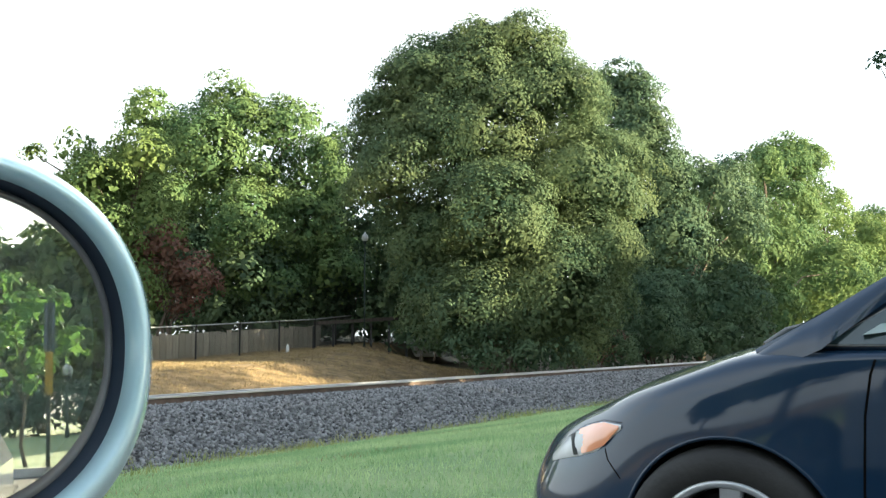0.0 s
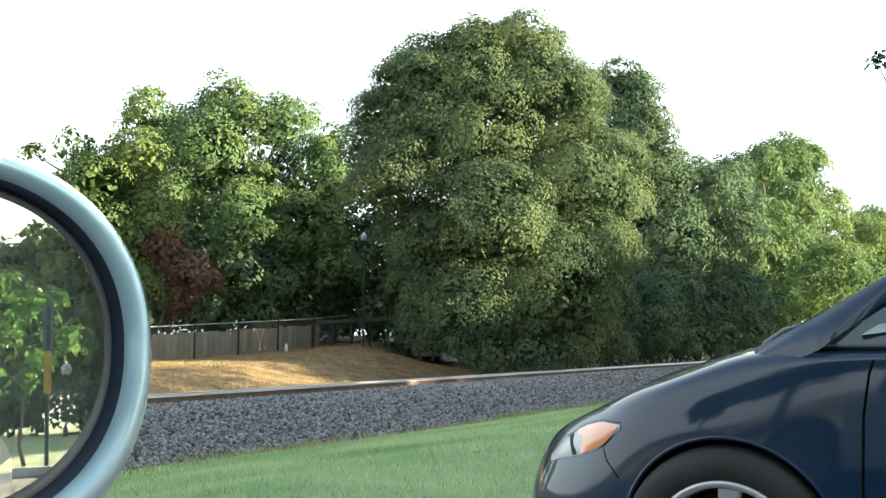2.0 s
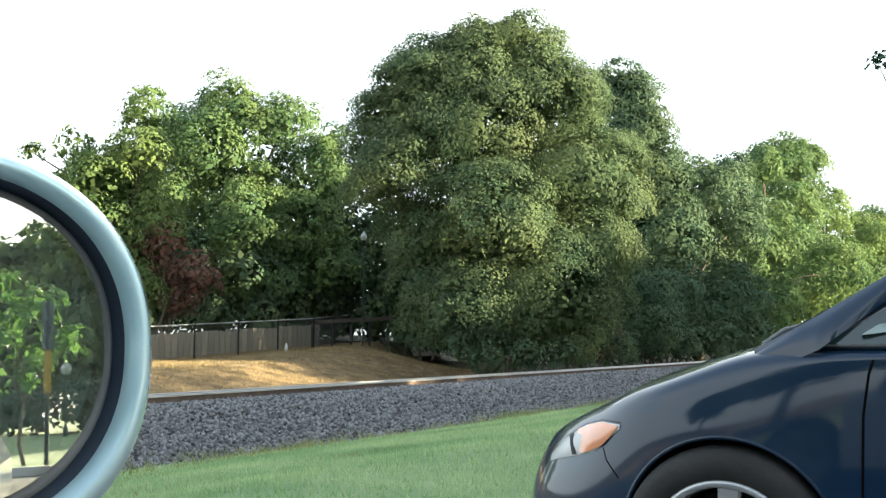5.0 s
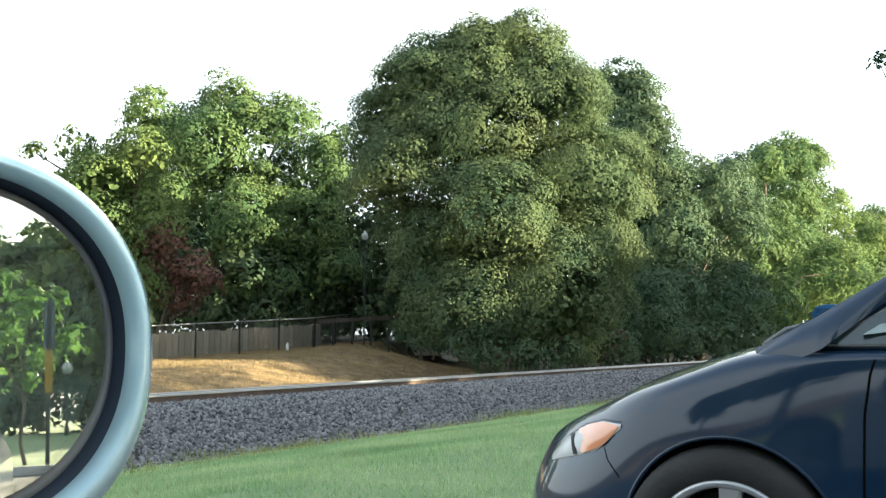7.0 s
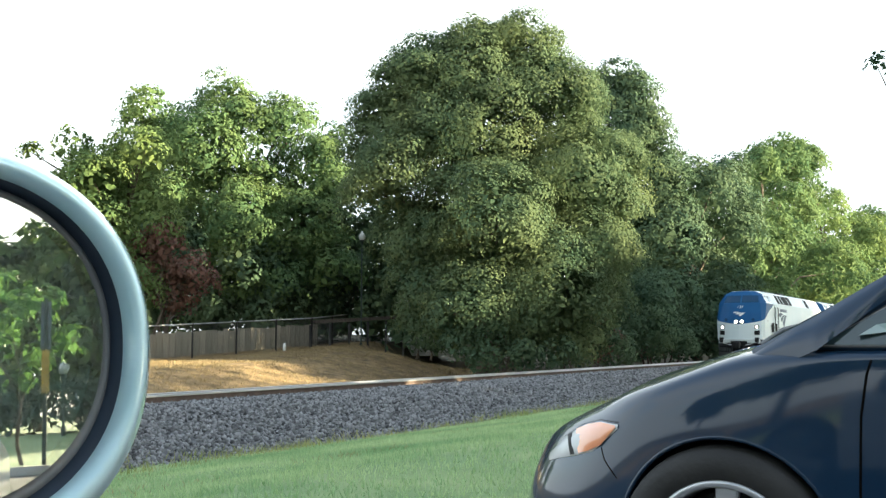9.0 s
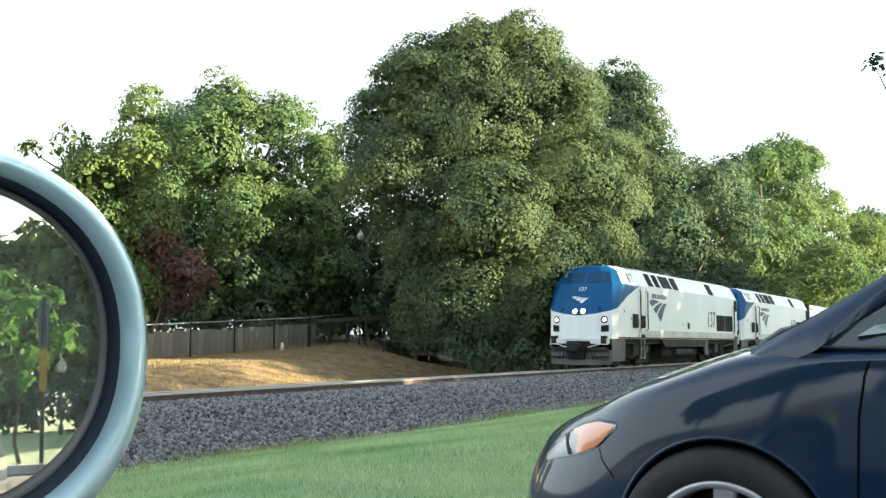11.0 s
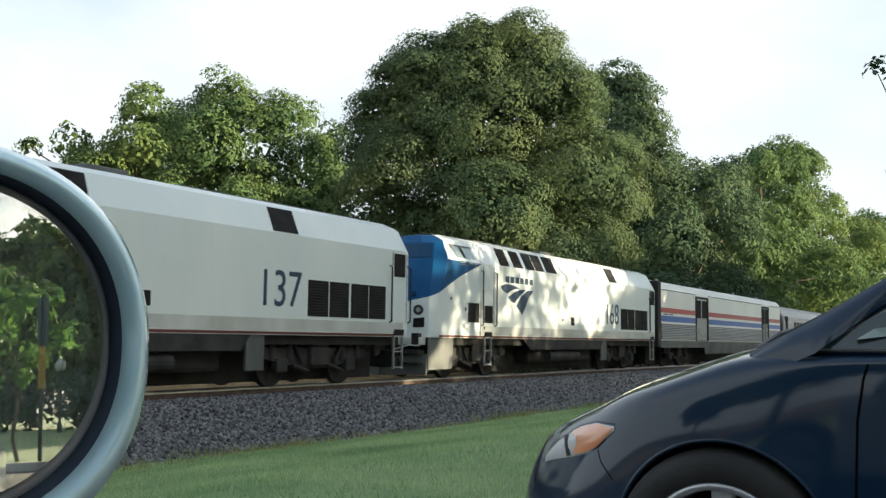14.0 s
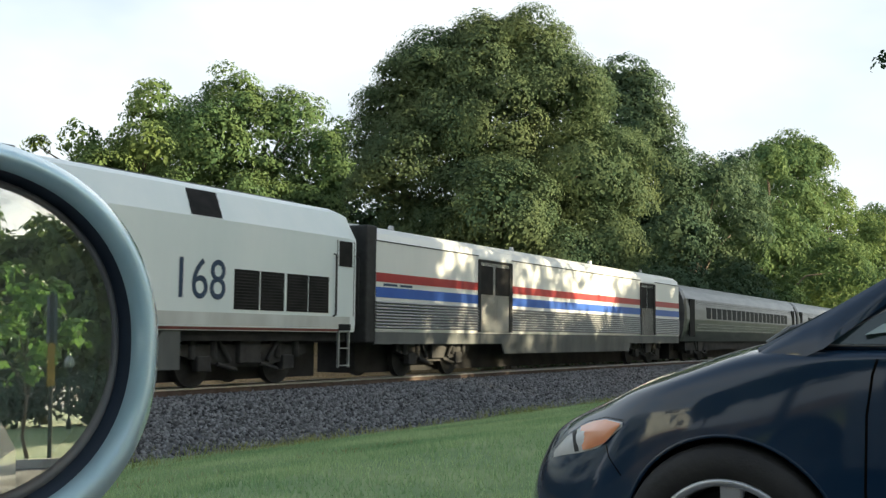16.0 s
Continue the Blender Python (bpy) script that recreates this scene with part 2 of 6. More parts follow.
TRACK = Matrix(((ALONG.x, ACROSS.x, 0, 0), (ALONG.y, ACROSS.y, 0, 0), (0, 0, 1, 0), (0, 0, 0, 1)))
RAIL_Z = -0.20
RAIL_D = 16.45


def at_track(s, d, z=0.0):
    """World place from metres along and across."""
    return ALONG * s + ACROSS * d + Vector((0, 0, z))


def thing(name, m, label, category, group="", kind=""):
    e = new(name)
    e.empty_display_size = 0.1
    e.matrix_basis = m
    return tagged(e, label, category, group, kind)


def link_mesh(name, me, parent=None, label="", m=None):
    ob = new(name, me)
    if parent is not None:
        ob.parent = parent
    if m is not None:
        ob.matrix_basis = m
    if label:
        ob["label"] = label
    return ob


def part(name, bm, material, parent=None, label="", smooth=False, m=None):
    me = bpy.data.meshes.new(name)
    bmesh.ops.recalc_face_normals(bm, faces=bm.faces)
    if smooth:
        for f in bm.faces:
            f.smooth = True
    bm.to_mesh(me)
    bm.free()
    for k in (material if isinstance(material, (list, tuple)) else [material]):
        me.materials.append(k)
    return link_mesh(name, me, parent, label, m)


def np_mesh(name, verts, faces, material, parent=None, label="", smooth=False):
    me = bpy.data.meshes.new(name)
    faces = np.asarray(faces, dtype=np.int32)
    k = faces.shape[1]
    me.vertices.add(len(verts))
    me.vertices.foreach_set("co", np.asarray(verts, dtype=np.float32).ravel())
    me.loops.add(faces.size)
    me.loops.foreach_set("vertex_index", faces.ravel())
    me.polygons.add(len(faces))
    me.polygons.foreach_set("loop_start", np.arange(0, faces.size, k, dtype=np.int32))
    me.polygons.foreach_set("loop_total", np.full(len(faces), k, dtype=np.int32))
    if smooth:
        me.polygons.foreach_set("use_smooth", np.ones(len(faces), dtype=bool))
    me.materials.append(material)
    me.update(calc_edges=True)
    return link_mesh(name, me, parent, label)


def box(bm, x0, x1, y0, y1, z0, z1, bevel=0.0):
    r = bmesh.ops.create_cube(bm, size=1)["verts"]
    bmesh.ops.scale(bm, vec=(x1 - x0, y1 - y0, z1 - z0), verts=r)
    bmesh.ops.translate(bm, vec=((x0 + x1) / 2, (y0 + y1) / 2, (z0 + z1) / 2), verts=r)
    if bevel:
        es = list({e for v in r for e in v.link_edges})
        bmesh.ops.bevel(bm, geom=es, offset=bevel, segments=2, affect="EDGES", profile=0.5)
    return bm


def cyl(bm, a, b, r0, r1=None, seg=12, caps=True):
    a, b = Vector(a), Vector(b)
    r1 = r0 if r1 is None else r1
    q = (b - a).to_track_quat("Z", "Y").to_matrix().to_4x4()
    bmesh.ops.create_cone(bm, cap_ends=caps, segments=seg, radius1=r0, radius2=r1, depth=(b - a).length, matrix=Matrix.Translation((a + b) / 2) @ q)
    return bm


def sheet(bm, pts):
    bm.faces.new([bm.verts.new(p) for p in pts])
    return bm


def slab(bm, pts, thick):
    """A panel with the outline pts, thickened along thick."""
    a = [bm.verts.new(p) for p in pts]
    b = [bm.verts.new(Vector(p) + Vector(thick)) for p in pts]
    bm.faces.new(a)
    bm.faces.new(b[::-1])
    for i in range(len(a)):
        j = (i + 1) % len(a)
        bm.faces.new((a[i], b[i], b[j], a[j]))
    return bm


def tube(bm, pts, r, seg=8):
    pts = [Vector(p) for p in pts]
    rings = []
    for i, p in enumerate(pts):
        d = (pts[min(i + 1, len(pts) - 1)] - pts[max(i - 1, 0)]).normalized()
        u = d.orthogonal().normalized() if not rings else (prev - d * prev.dot(d)).normalized()
        prev = u
        w = d.cross(u)
        rr = r[i] if isinstance(r, (list, tuple)) else r
        rings.append([bm.verts.new(p + (u * math.cos(2 * math.pi * k / seg) + w * math.sin(2 * math.pi * k / seg)) * rr) for k in range(seg)])
    for p, q in zip(rings, rings[1:]):
        for k in range(seg):
            bm.faces.new((p[k], p[(k + 1) % seg], q[(k + 1) % seg], q[k]))
    bm.faces.new(rings[0][::-1])
    bm.faces.new(rings[-1])
    return bm

# ---- ground ----
def smooth_step(a, b, x):
    t = min(1.0, max(0.0, (x - a) / (b - a)))
    return t * t * (3 - 2 * t)


def lerp_table(table, x):
    for (a, za), (b, zb) in zip(table, table[1:]):
        if x <= b:
            return za + (zb - za) * (max(x, a) - a) / (b - a)
    return table[-1][1]


PROFILE = [(-600, 0.1), (-16, 0.08), (-15.5, -0.06), (2.36, -0.06), (2.48, 0.03), (4.5, -0.03), (8.0, -0.5), (11.0, -0.92), (13.0, -0.95), (20.0, -0.95), (25.0, -0.85), (600, 1.2)]


def bank_top(s):
    return 0.02 + 0.05 * (s - 35.3) if s > 20 else -0.745


def ground_z(s, d):
    z = lerp_table(PROFILE, d)
    if d > 20:
        flat = lerp_table([(20, -0.95), (23, -0.75), (40, -0.55), (60, 0.2), (600, 2)], d)
        bank = lerp_table([(20, -0.95), (25.8, -0.85), (29.2, -0.06), (32.3, 0.02), (36, 0.0), (46, 0.55), (600, 2.5)], d)
        top = min(0.75, bank_top(s)) if s > -200 else 0
        lift = top * smooth_step(26, 33, d)
        k = 1 - smooth_step(43.5, 50.0, s - (d - 30) * 0.35 - max(0.0, d - 33) * 3)
        z = flat + (bank + lift - flat) * k
        z += 0.07 * noise.noise((s * 0.6, d * 0.6, 0)) + 0.03 * noise.noise((s * 1.7, d * 1.7, 3))
    elif 2.48 < d < 12:
        z += 0.04 * noise.noise((s * 0.3, d * 0.4, 1)) * smooth_step(2.7, 4, d)
    return z


def build_ground():
    ss = [-600, -300, -120, -60] + [-40 + 1.0 * i for i in range(141)] + [110, 130, 160, 220, 300, 450, 700]
    ds = [-600, -200, -80, -40, -16.5, -15.9, -15.5, -8, 0, 2.36, 2.48] + [3.2 + 0.6 * i for i in range(14)] + [12.5, 14, 17, 19, 20] + [20.6 + 0.6 * i for i in range(44)] + [50, 56, 65, 80, 120, 200, 350, 600]
    bm = bmesh.new()
    grid = [[bm.verts.new(at_track(s, d, ground_z(s, d))) for d in ds] for s in ss]
    for i in range(len(ss) - 1):
        for j in range(len(ds) - 1):
            f = bm.faces.new((grid[i][j], grid[i + 1][j], grid[i + 1][j + 1], grid[i][j + 1]))
            d, s = (ds[j] + ds[j + 1]) / 2, (ss[i] + ss[i + 1]) / 2
            f.smooth = True
            f.material_index = 1 if (2.36 < d < 12 or d < -15.5) else 2 if (22 < d < 37 and s - (d - 30) * 0.35 < 50) else 0
    ob = part("ground", bm, [M["soil"], M["turf"], M["straw"]])
    tagged(ob, "grass verge, dry bank and woodland floor along the railway", "ground", kind="structure")


build_ground()


def build_road():
    bm = bmesh.new()
    a, b = [at_track(s, -15.4, 0.0) for s in (-300, 300)]
    c, d = [at_track(s, 2.3, 0.0) for s in (300, -300)]
    slab(bm, [a, b, c, d], (0, 0, -0.05))
    tagged(part("road", bm, M["asphalt"]), "grey worn asphalt road and parking area", "road", kind="structure")
    for d0, d1, z1 in ((2.3, 2.45, 0.06), (-15.6, -15.4, 0.13)):
        bm = bmesh.new()
        slab(bm, [at_track(s, d, z1) for s, d in ((-300, d0), (300, d0), (300, d1), (-300, d1))], (0, 0, -0.2))
        tagged(part("kerb", bm, M["concrete"]), "pale concrete kerb beside the asphalt", "kerb", kind="structure")


build_road()


def scatter_blades(name, count, s_range, d_range, height, width, material, label, keep=None, seed=3, lean=0.35):
    rng = np.random.RandomState(seed)
    v, f = [], []
    s = rng.uniform(*s_range, count)
    d = rng.uniform(*d_range, count)
    h = height * rng.uniform(0.4, 1.25, count)
    ang = rng.uniform(0, 6.283, count)
    tilt = rng.normal(0, lean, (count, 2))
    for i in range(count):
        if keep and not keep(s[i], d[i], rng):
            continue
        z = ground_z(s[i], d[i]) - 0.01
        p = ALONG * s[i] + ACROSS * d[i]
        ux, uy = math.cos(ang[i]) * width, math.sin(ang[i]) * width
        k = len(v)
        hx, hy = tilt[i] * h[i]
        v += [(p.x - ux, p.y - uy, z), (p.x + ux, p.y + uy, z), (p.x + hx, p.y + hy, z + h[i])]
        f.append((k, k + 1, k + 2))
    tagged(np_mesh(name, v, f, material), label, "grass", kind="stuff")


def verge_keep(s, d, rng):
    p = at_track(s, d)
    return abs(p.x) < 0.55 * p.y + 1.5 and p.y > 4 and (d < 10.5 or rng.rand() < 0.8 - (d - 10.5) * 0.5)


scatter_blades("grass", 300000, (-12, 42), (2.5, 11.4), 0.06, 0.0055, M["grass"], "short green mown grass on the verge", verge_keep, 3)
scatter_blades("weeds", 15000, (-12, 60), (10.0, 11.9), 0.16, 0.011, M["weed"], "ragged yellowing weeds at the foot of the ballast", lambda s, d, r: noise.noise((s * 0.8, d * 1.2, 5)) > 0.0, 4)


scatter_blades("dry_weeds", 20000, (-6, 40), (6.0, 11.7), 0.06, 0.007, M["straw_blades"], "withered brown weeds scattered in the verge", lambda s, d, r: noise.noise((s * 0.45, d * 0.7, 21)) > (0.28 if d < 10 else -0.1), 6, 0.6)


def bank_keep(s, d, rng):
    return s - (d - 30) * 0.35 < 49 and noise.noise((s * 0.8, d * 0.8, 9)) > -0.35


scatter_blades("dry_grass", 60000, (18, 56), (25, 36), 0.12, 0.012, M["straw_blades"], "dry straw-coloured grass on the bank", bank_keep, 5, 0.8)


# ---- railway ----
BALLAST = [(10.9, -0.97), (11.6, -0.86), (13.6, -0.44), (14.5, -0.37), (18.4, -0.37), (19.3, -0.46), (21.2, -1.0)]


def build_ballast():
    bm = bmesh.new()
    ss = [-80 + 4 * i for i in range(100)]
    grid = [[bm.verts.new(at_track(s, d, z)) for d, z in BALLAST] for s in ss]
    for p, q in zip(grid, grid[1:]):
        for j in range(len(BALLAST) - 1):
            bm.faces.new((p[j], q[j], q[j + 1], p[j + 1]))
    bed = part("ballast", bm, M["ballast_bed"], smooth=True)
    tagged(bed, "grey crushed-stone ballast bed under the track", "ballast", kind="structure")
    rng = np.random.RandomState(8)
    base = np.array([(1, 0, 0), (-1, 0, 0), (0, 1, 0), (0, -1, 0), (0, 0, 1), (0, 0, -1)], dtype=float)
    tri = np.array([(0, 2, 4), (2, 1, 4), (1, 3, 4), (3, 0, 4), (2, 0, 5), (1, 2, 5), (3, 1, 5), (0, 3, 5)])
    chunks = []
    for s0, s1, per, size in ((-3, 14, 230, 0.043), (14, 34, 190, 0.045), (34, 70, 90, 0.055)):
        n = int((s1 - s0) * 4.6 * per)
        s, d = rng.uniform(s0, s1, n), rng.uniform(10.9, 15.5, n)
        d = d - np.abs(rng.normal(0, 0.1, n))
        z = np.interp(d, [b[0] for b in BALLAST], [b[1] for b in BALLAST])
        c = np.stack([s * ALONG.x + d * ACROSS.x, s * ALONG.y + d * ACROSS.y, z + size * 0.25], 1)
        sc = rng.uniform(0.55, 1.35, (n, 6, 1)) * size * rng.uniform(0.7, 1.3, (n, 1, 3))
        p = base[None] * sc
        a, b2 = rng.uniform(0, 6.283, n), rng.uniform(0, 6.283, n)
        ca, sa_, cb, sb = np.cos(a), np.sin(a), np.cos(b2), np.sin(b2)
        x, y, zz = p[..., 0], p[..., 1], p[..., 2]
        x, y = x * ca[:, None] - y * sa_[:, None], x * sa_[:, None] + y * ca[:, None]
        y, zz = y * cb[:, None] - zz * sb[:, None], y * sb[:, None] + zz * cb[:, None]
        chunks.append(np.stack([x, y, zz], -1) + c[:, None])
    v = np.concatenate(chunks)
    f = (tri[None] + 6 * np.arange(len(v))[:, None, None]).reshape(-1, 3)
    tagged(np_mesh("ballast_stones", v.reshape(-1, 3), f, M["stone"]), "loose angular grey ballast stones beside the rail", "ballast", kind="stuff")


build_ballast()


def build_track():
    tr = thing("railway_track", TRACK @ pose(0, RAIL_D, RAIL_Z), "steel rails on timber sleepers, rusty webs and shiny heads", "railway track", kind="structure")
    head = [(-0.036, -0.045), (-0.036, -0.008), (-0.028, 0), (0.028, 0), (0.036, -0.008), (0.036, -0.045)]
    for side, drop in ((-1, 0.0), (1, 0.07)):      # the rail towards the woods lies lower
        y0 = side * 0.753
        bm = bmesh.new()
        box(bm, -80, 320, y0 - 0.009, y0 + 0.009, -0.165 - drop, -0.04 - drop)
        box(bm, -80, 320, y0 - 0.075, y0 + 0.075, -0.19 - drop, -0.165 - drop)
        rail = part("rail", bm, M["rail_rust"], tr)
        bm = bmesh.new()
        slab(bm, [(-80, y0 + y, z - drop) for y, z in head], (400, 0, 0))
        part("rail_head", bm, M["rail_top"], rail, "polished steel rail head")
    bm = bmesh.new()
    box(bm, -0.115, 0.115, -1.3, 1.3, -0.36, -0.185)
    first = part("sleeper", bm, M["sleeper"], tr, m=pose(-8, 0, 0))
    for i in range(1, 150):
        o = new("sleeper", first.data)
        o.parent = tr
        o.matrix_basis = pose(-8 + i * 0.56, 0.03 * noise.noise((i, 0, 0)), 0, 0, 0, 0)


build_track()

# ---- trees ----
def crown_cloud(lobes, leaf, cover, rng, clump=0.75):
    """Leaves in domed boughs that sit on the given lobes (x, y, z, radius), over a sparse inner filling."""
    vs = []

    def leaves(pos, nrm, size):
        n = len(pos)
        nrm = nrm / np.linalg.norm(nrm, axis=1)[:, None]
        t = np.cross(nrm, rng.normal(0, 1, (n, 3)))
        t /= np.linalg.norm(t, axis=1)[:, None]
        b = np.cross(nrm, t)
        sz = (size * rng.uniform(0.55, 1.3, n))[:, None]
        droop = np.array([0, 0, -0.18]) * sz
        vs.append(np.stack([pos - t * sz * 0.62, pos - b * sz * 0.36 + nrm * sz * 0.08, pos + t * sz * 0.62 + droop, pos + b * sz * 0.36 + nrm * sz * 0.08], 1))

    def directions(n):
        w = rng.normal(0, 1, (n, 3))
        return w / np.linalg.norm(w, axis=1)[:, None]

    for lx, ly, lz, lr in lobes:
        here = np.array([lx, ly, lz])
        n_clump = max(9, int(5.2 * (lr / clump) ** 2))
        u = directions(n_clump)
        u[:, 2] = np.where(u[:, 2] < -0.55, -u[:, 2], u[:, 2])
        cr = clump * rng.uniform(0.4, 1.2, n_clump) * min(1, 0.35 + lr / 2.5)
        cpos = here + u * (lr * rng.uniform(0.62, 1.02, n_clump) + np.where(cr < 0.55 * clump, 0.22 * clump, 0))[:, None] * np.array([1, 1, 0.95])
        up = u * 0.75 + np.array([0, 0, 0.6]) + rng.normal(0, 0.15, (n_clump, 3))
        up /= np.linalg.norm(up, axis=1)[:, None]
        per = np.maximum(6, (cover * 3.9 * cr ** 2 / leaf ** 2).astype(int))
        idx = np.repeat(np.arange(n_clump), per)
        n = len(idx)
        w = directions(n)
        side = (w * up[idx]).sum(1)
        w = np.where((side < -0.15)[:, None], w - 2 * side[:, None] * up[idx], w)
        side = (w * up[idx]).sum(1)
        reach = cr[idx] * (rng.uniform(0.45, 1.1, n) ** 0.6 + np.abs(rng.normal(0, 0.16, n)))
        pos = cpos[idx] + (w - up[idx] * (side * 0.35)[:, None]) * reach[:, None]
        leaves(pos, w * 0.8 + u[idx] * 0.35 + up[idx] * 0.25 + rng.normal(0, 0.27, (n, 3)), leaf)
        m = int(cover * 5.0 * lr ** 2 / (leaf * 2) ** 2)
        if m:
            w = directions(m)
            leaves(here + w * (lr * rng.uniform(0.45, 0.88, m))[:, None], w + rng.normal(0, 0.5, (m, 3)), leaf * 2.0)
    v = np.concatenate(vs)
    return v.reshape(-1, 3), np.arange(len(v) * 4).reshape(-1, 4)


def tree(name, base, lobes, leaf_mat, label, trunk=0.3, leaf=0.24, cover=1.5, seed=1, clump=0.75, category="tree", group="", stems=1, deep=0.55):
    """base: world foot of the trunk. lobes: (x, z, radius, y) from the foot."""
    rng = np.random.RandomState(seed)
    e = thing(name, Matrix.Translation(base), label, category, group)
    full = []
    top = max(l[1] for l in lobes)
    for l in lobes:
        y = l[3] if len(l) > 3 else 0.0
        jy = rng.uniform(-1, 1) * l[2] * deep
        full.append((l[0], y + jy, l[1], l[2]))
        if l[2] > 1.6 and deep > 0:
            full.append((l[0] + rng.uniform(-0.5, 0.5) * l[2], y - l[2] * rng.uniform(0.7, 1.1), l[1] - 0.25 * l[2], l[2] * 0.72))
    for k in range(stems):
        bm = bmesh.new()
        ox = 0 if stems == 1 else rng.uniform(-0.7, 0.7)
        oy = 0 if stems == 1 else rng.uniform(-0.5, 0.5)
        hgt = top * (0.72 if stems == 1 else rng.uniform(0.5, 0.75))
        pts = [(ox + hgt * 0.05 * math.sin(i * 1.3 + seed + k), oy + hgt * 0.04 * math.cos(i * 1.7 + seed), -0.3 + hgt * i / 6) for i in range(7)]
        tube(bm, pts, [trunk * (1.25 - 0.17 * i) for i in range(7)], 9)
        part("trunk", bm, M["bark"], e, smooth=True)
        for j, l in enumerate(full[:: max(1, len(full) // 12)]):
            if l[2] < 1.2:
                continue
            z0 = min(hgt * 0.8, max(hgt * 0.2, l[2] * 0.55))
            bm = bmesh.new()
            a = Vector((ox, oy, z0))
            c = Vector((l[0], l[1], l[2]))
            mid = a.lerp(c, 0.5) + Vector((0, 0, 0.12 * (c - a).length))
            tube(bm, [a, a.lerp(mid, 0.6), mid, mid.lerp(c, 0.6), c], [trunk * q for q in (0.42, 0.33, 0.25, 0.17, 0.08)], 6)
            part("limb", bm, M["bark"], e, smooth=True)
    v, f = crown_cloud(full, leaf, cover, rng, clump)
    np_mesh("crown", v, f, leaf_mat, e)
    return e


tree("oak_tree", (2.81, 49.5, -0.75), [
    (-0.3, 15.4, 2.1), (0.5, 17.0, 0.9), (3.0, 16.7, 0.5), (-2.9, 14.6, 2.0), (-5.5, 13.0, 1.9), (2.4, 14.0, 2.2), (-0.9, 12.3, 3.2),
    (-4.6, 10.3, 2.8), (2.9, 10.5, 3.1), (5.7, 9.3, 2.0), (-0.7, 8.0, 3.6, -2), (4.7, 6.8, 2.7), (-4.1, 6.8, 2.1), (-2.6, 4.0, 2.7, -2), (1.8, 4.3, 3.1, -2),
    (5.4, 4.6, 1.7), (-1.0, 1.8, 1.7, -2), (-3.2, 2.2, 1.4, -1), (3.2, 2.1, 1.8, -1), (-6.6, 9.2, 1.2), (1.4, 16.1, 1.7), (-4.3, 14.6, 1.4), (-2.6, 16.1, 1.1), (-6.4, 11.8, 1.3), (-4.9, 15.0, 1.0), (-6.9, 10.6, 1.0), (-1.2, 17.2, 0.8),
    (-5.9, 12.9, 1.5), (-5.2, 14.3, 1.3), (-3.4, 15.6, 1.4), (-1.0, 16.3, 1.3), (2.6, 15.2, 1.3), (4.0, 13.0, 1.6), (5.6, 10.8, 1.5), (6.3, 8.6, 1.4), (6.0, 5.6, 1.3), (5.4, 3.2, 1.2), (0.9, 14.2, 2.4), (-3.2, 12.4, 2.4), (-6.0, 12.9, 0.9), (-4.4, 14.9, 0.8), (-2.2, 16.3, 0.8)],
    M["leaf_oak"], "large full-crowned oak tree beside the railway", 0.42, 0.125, 1.45, 11, 0.95)
tree("tulip_tree", (-11.97, 61.7, 0.5), [
    (-1.3, 15.2, 1.7), (-0.2, 12.5, 3.1), (-3.2, 12.9, 2.4), (2.2, 13.8, 1.8), (3.9, 11.4, 2.2), (0.2, 8.2, 3.7), (-3.7, 9.3, 3.0), (3.6, 7.5, 2.6),
    (-0.8, 4.7, 3.1), (2.7, 4.0, 2.6), (5.7, 5.0, 2.4), (5.5, 10.0, 1.7), (3.6, 14.4, 0.9), (5.2, 13.0, 1.1)],
    M["leaf"], "tall light-green tree behind the fence", 0.3, 0.18, 1.4, 12, 0.8)
tree("maple_tree", (-16.15, 50.8, 0.3), [
    (0.8, 12.6, 1.4), (0.9, 10.3, 1.8), (-0.8, 8.8, 2.1), (-2.9, 10.6, 1.1), (-2.3, 8.5, 1.6), (0.3, 6.5, 2.6), (-3.0, 5.6, 2.6), (-0.4, 3.6, 2.6), (-4.9, 10.2, 0.35)],
    M["leaf_light"], "bright green maple tree behind the fence", 0.26, 0.17, 1.4, 13, 0.75)
tree("hickory_tree", (13.95, 76.0, -0.8), [
    (-0.3, 21.7, 1.8), (1.0, 20.0, 2.0), (2.3, 17.4, 1.8), (0.1, 18.0, 3.0), (-0.8, 14.9, 3.2), (2.0, 13.6, 2.6), (1.0, 10.5, 2.6), (0, 6, 3), (-3.2, 16.5, 2.4), (-2.8, 12.5, 2.8), (3.4, 15.2, 1.9), (3.2, 11, 2.4), (-2.2, 19.6, 1.9), (-1.6, 21.0, 1.5)],
    M["leaf_dark"], "tall dark-green tree behind the oak", 0.36, 0.2, 1.3, 14, 0.85)
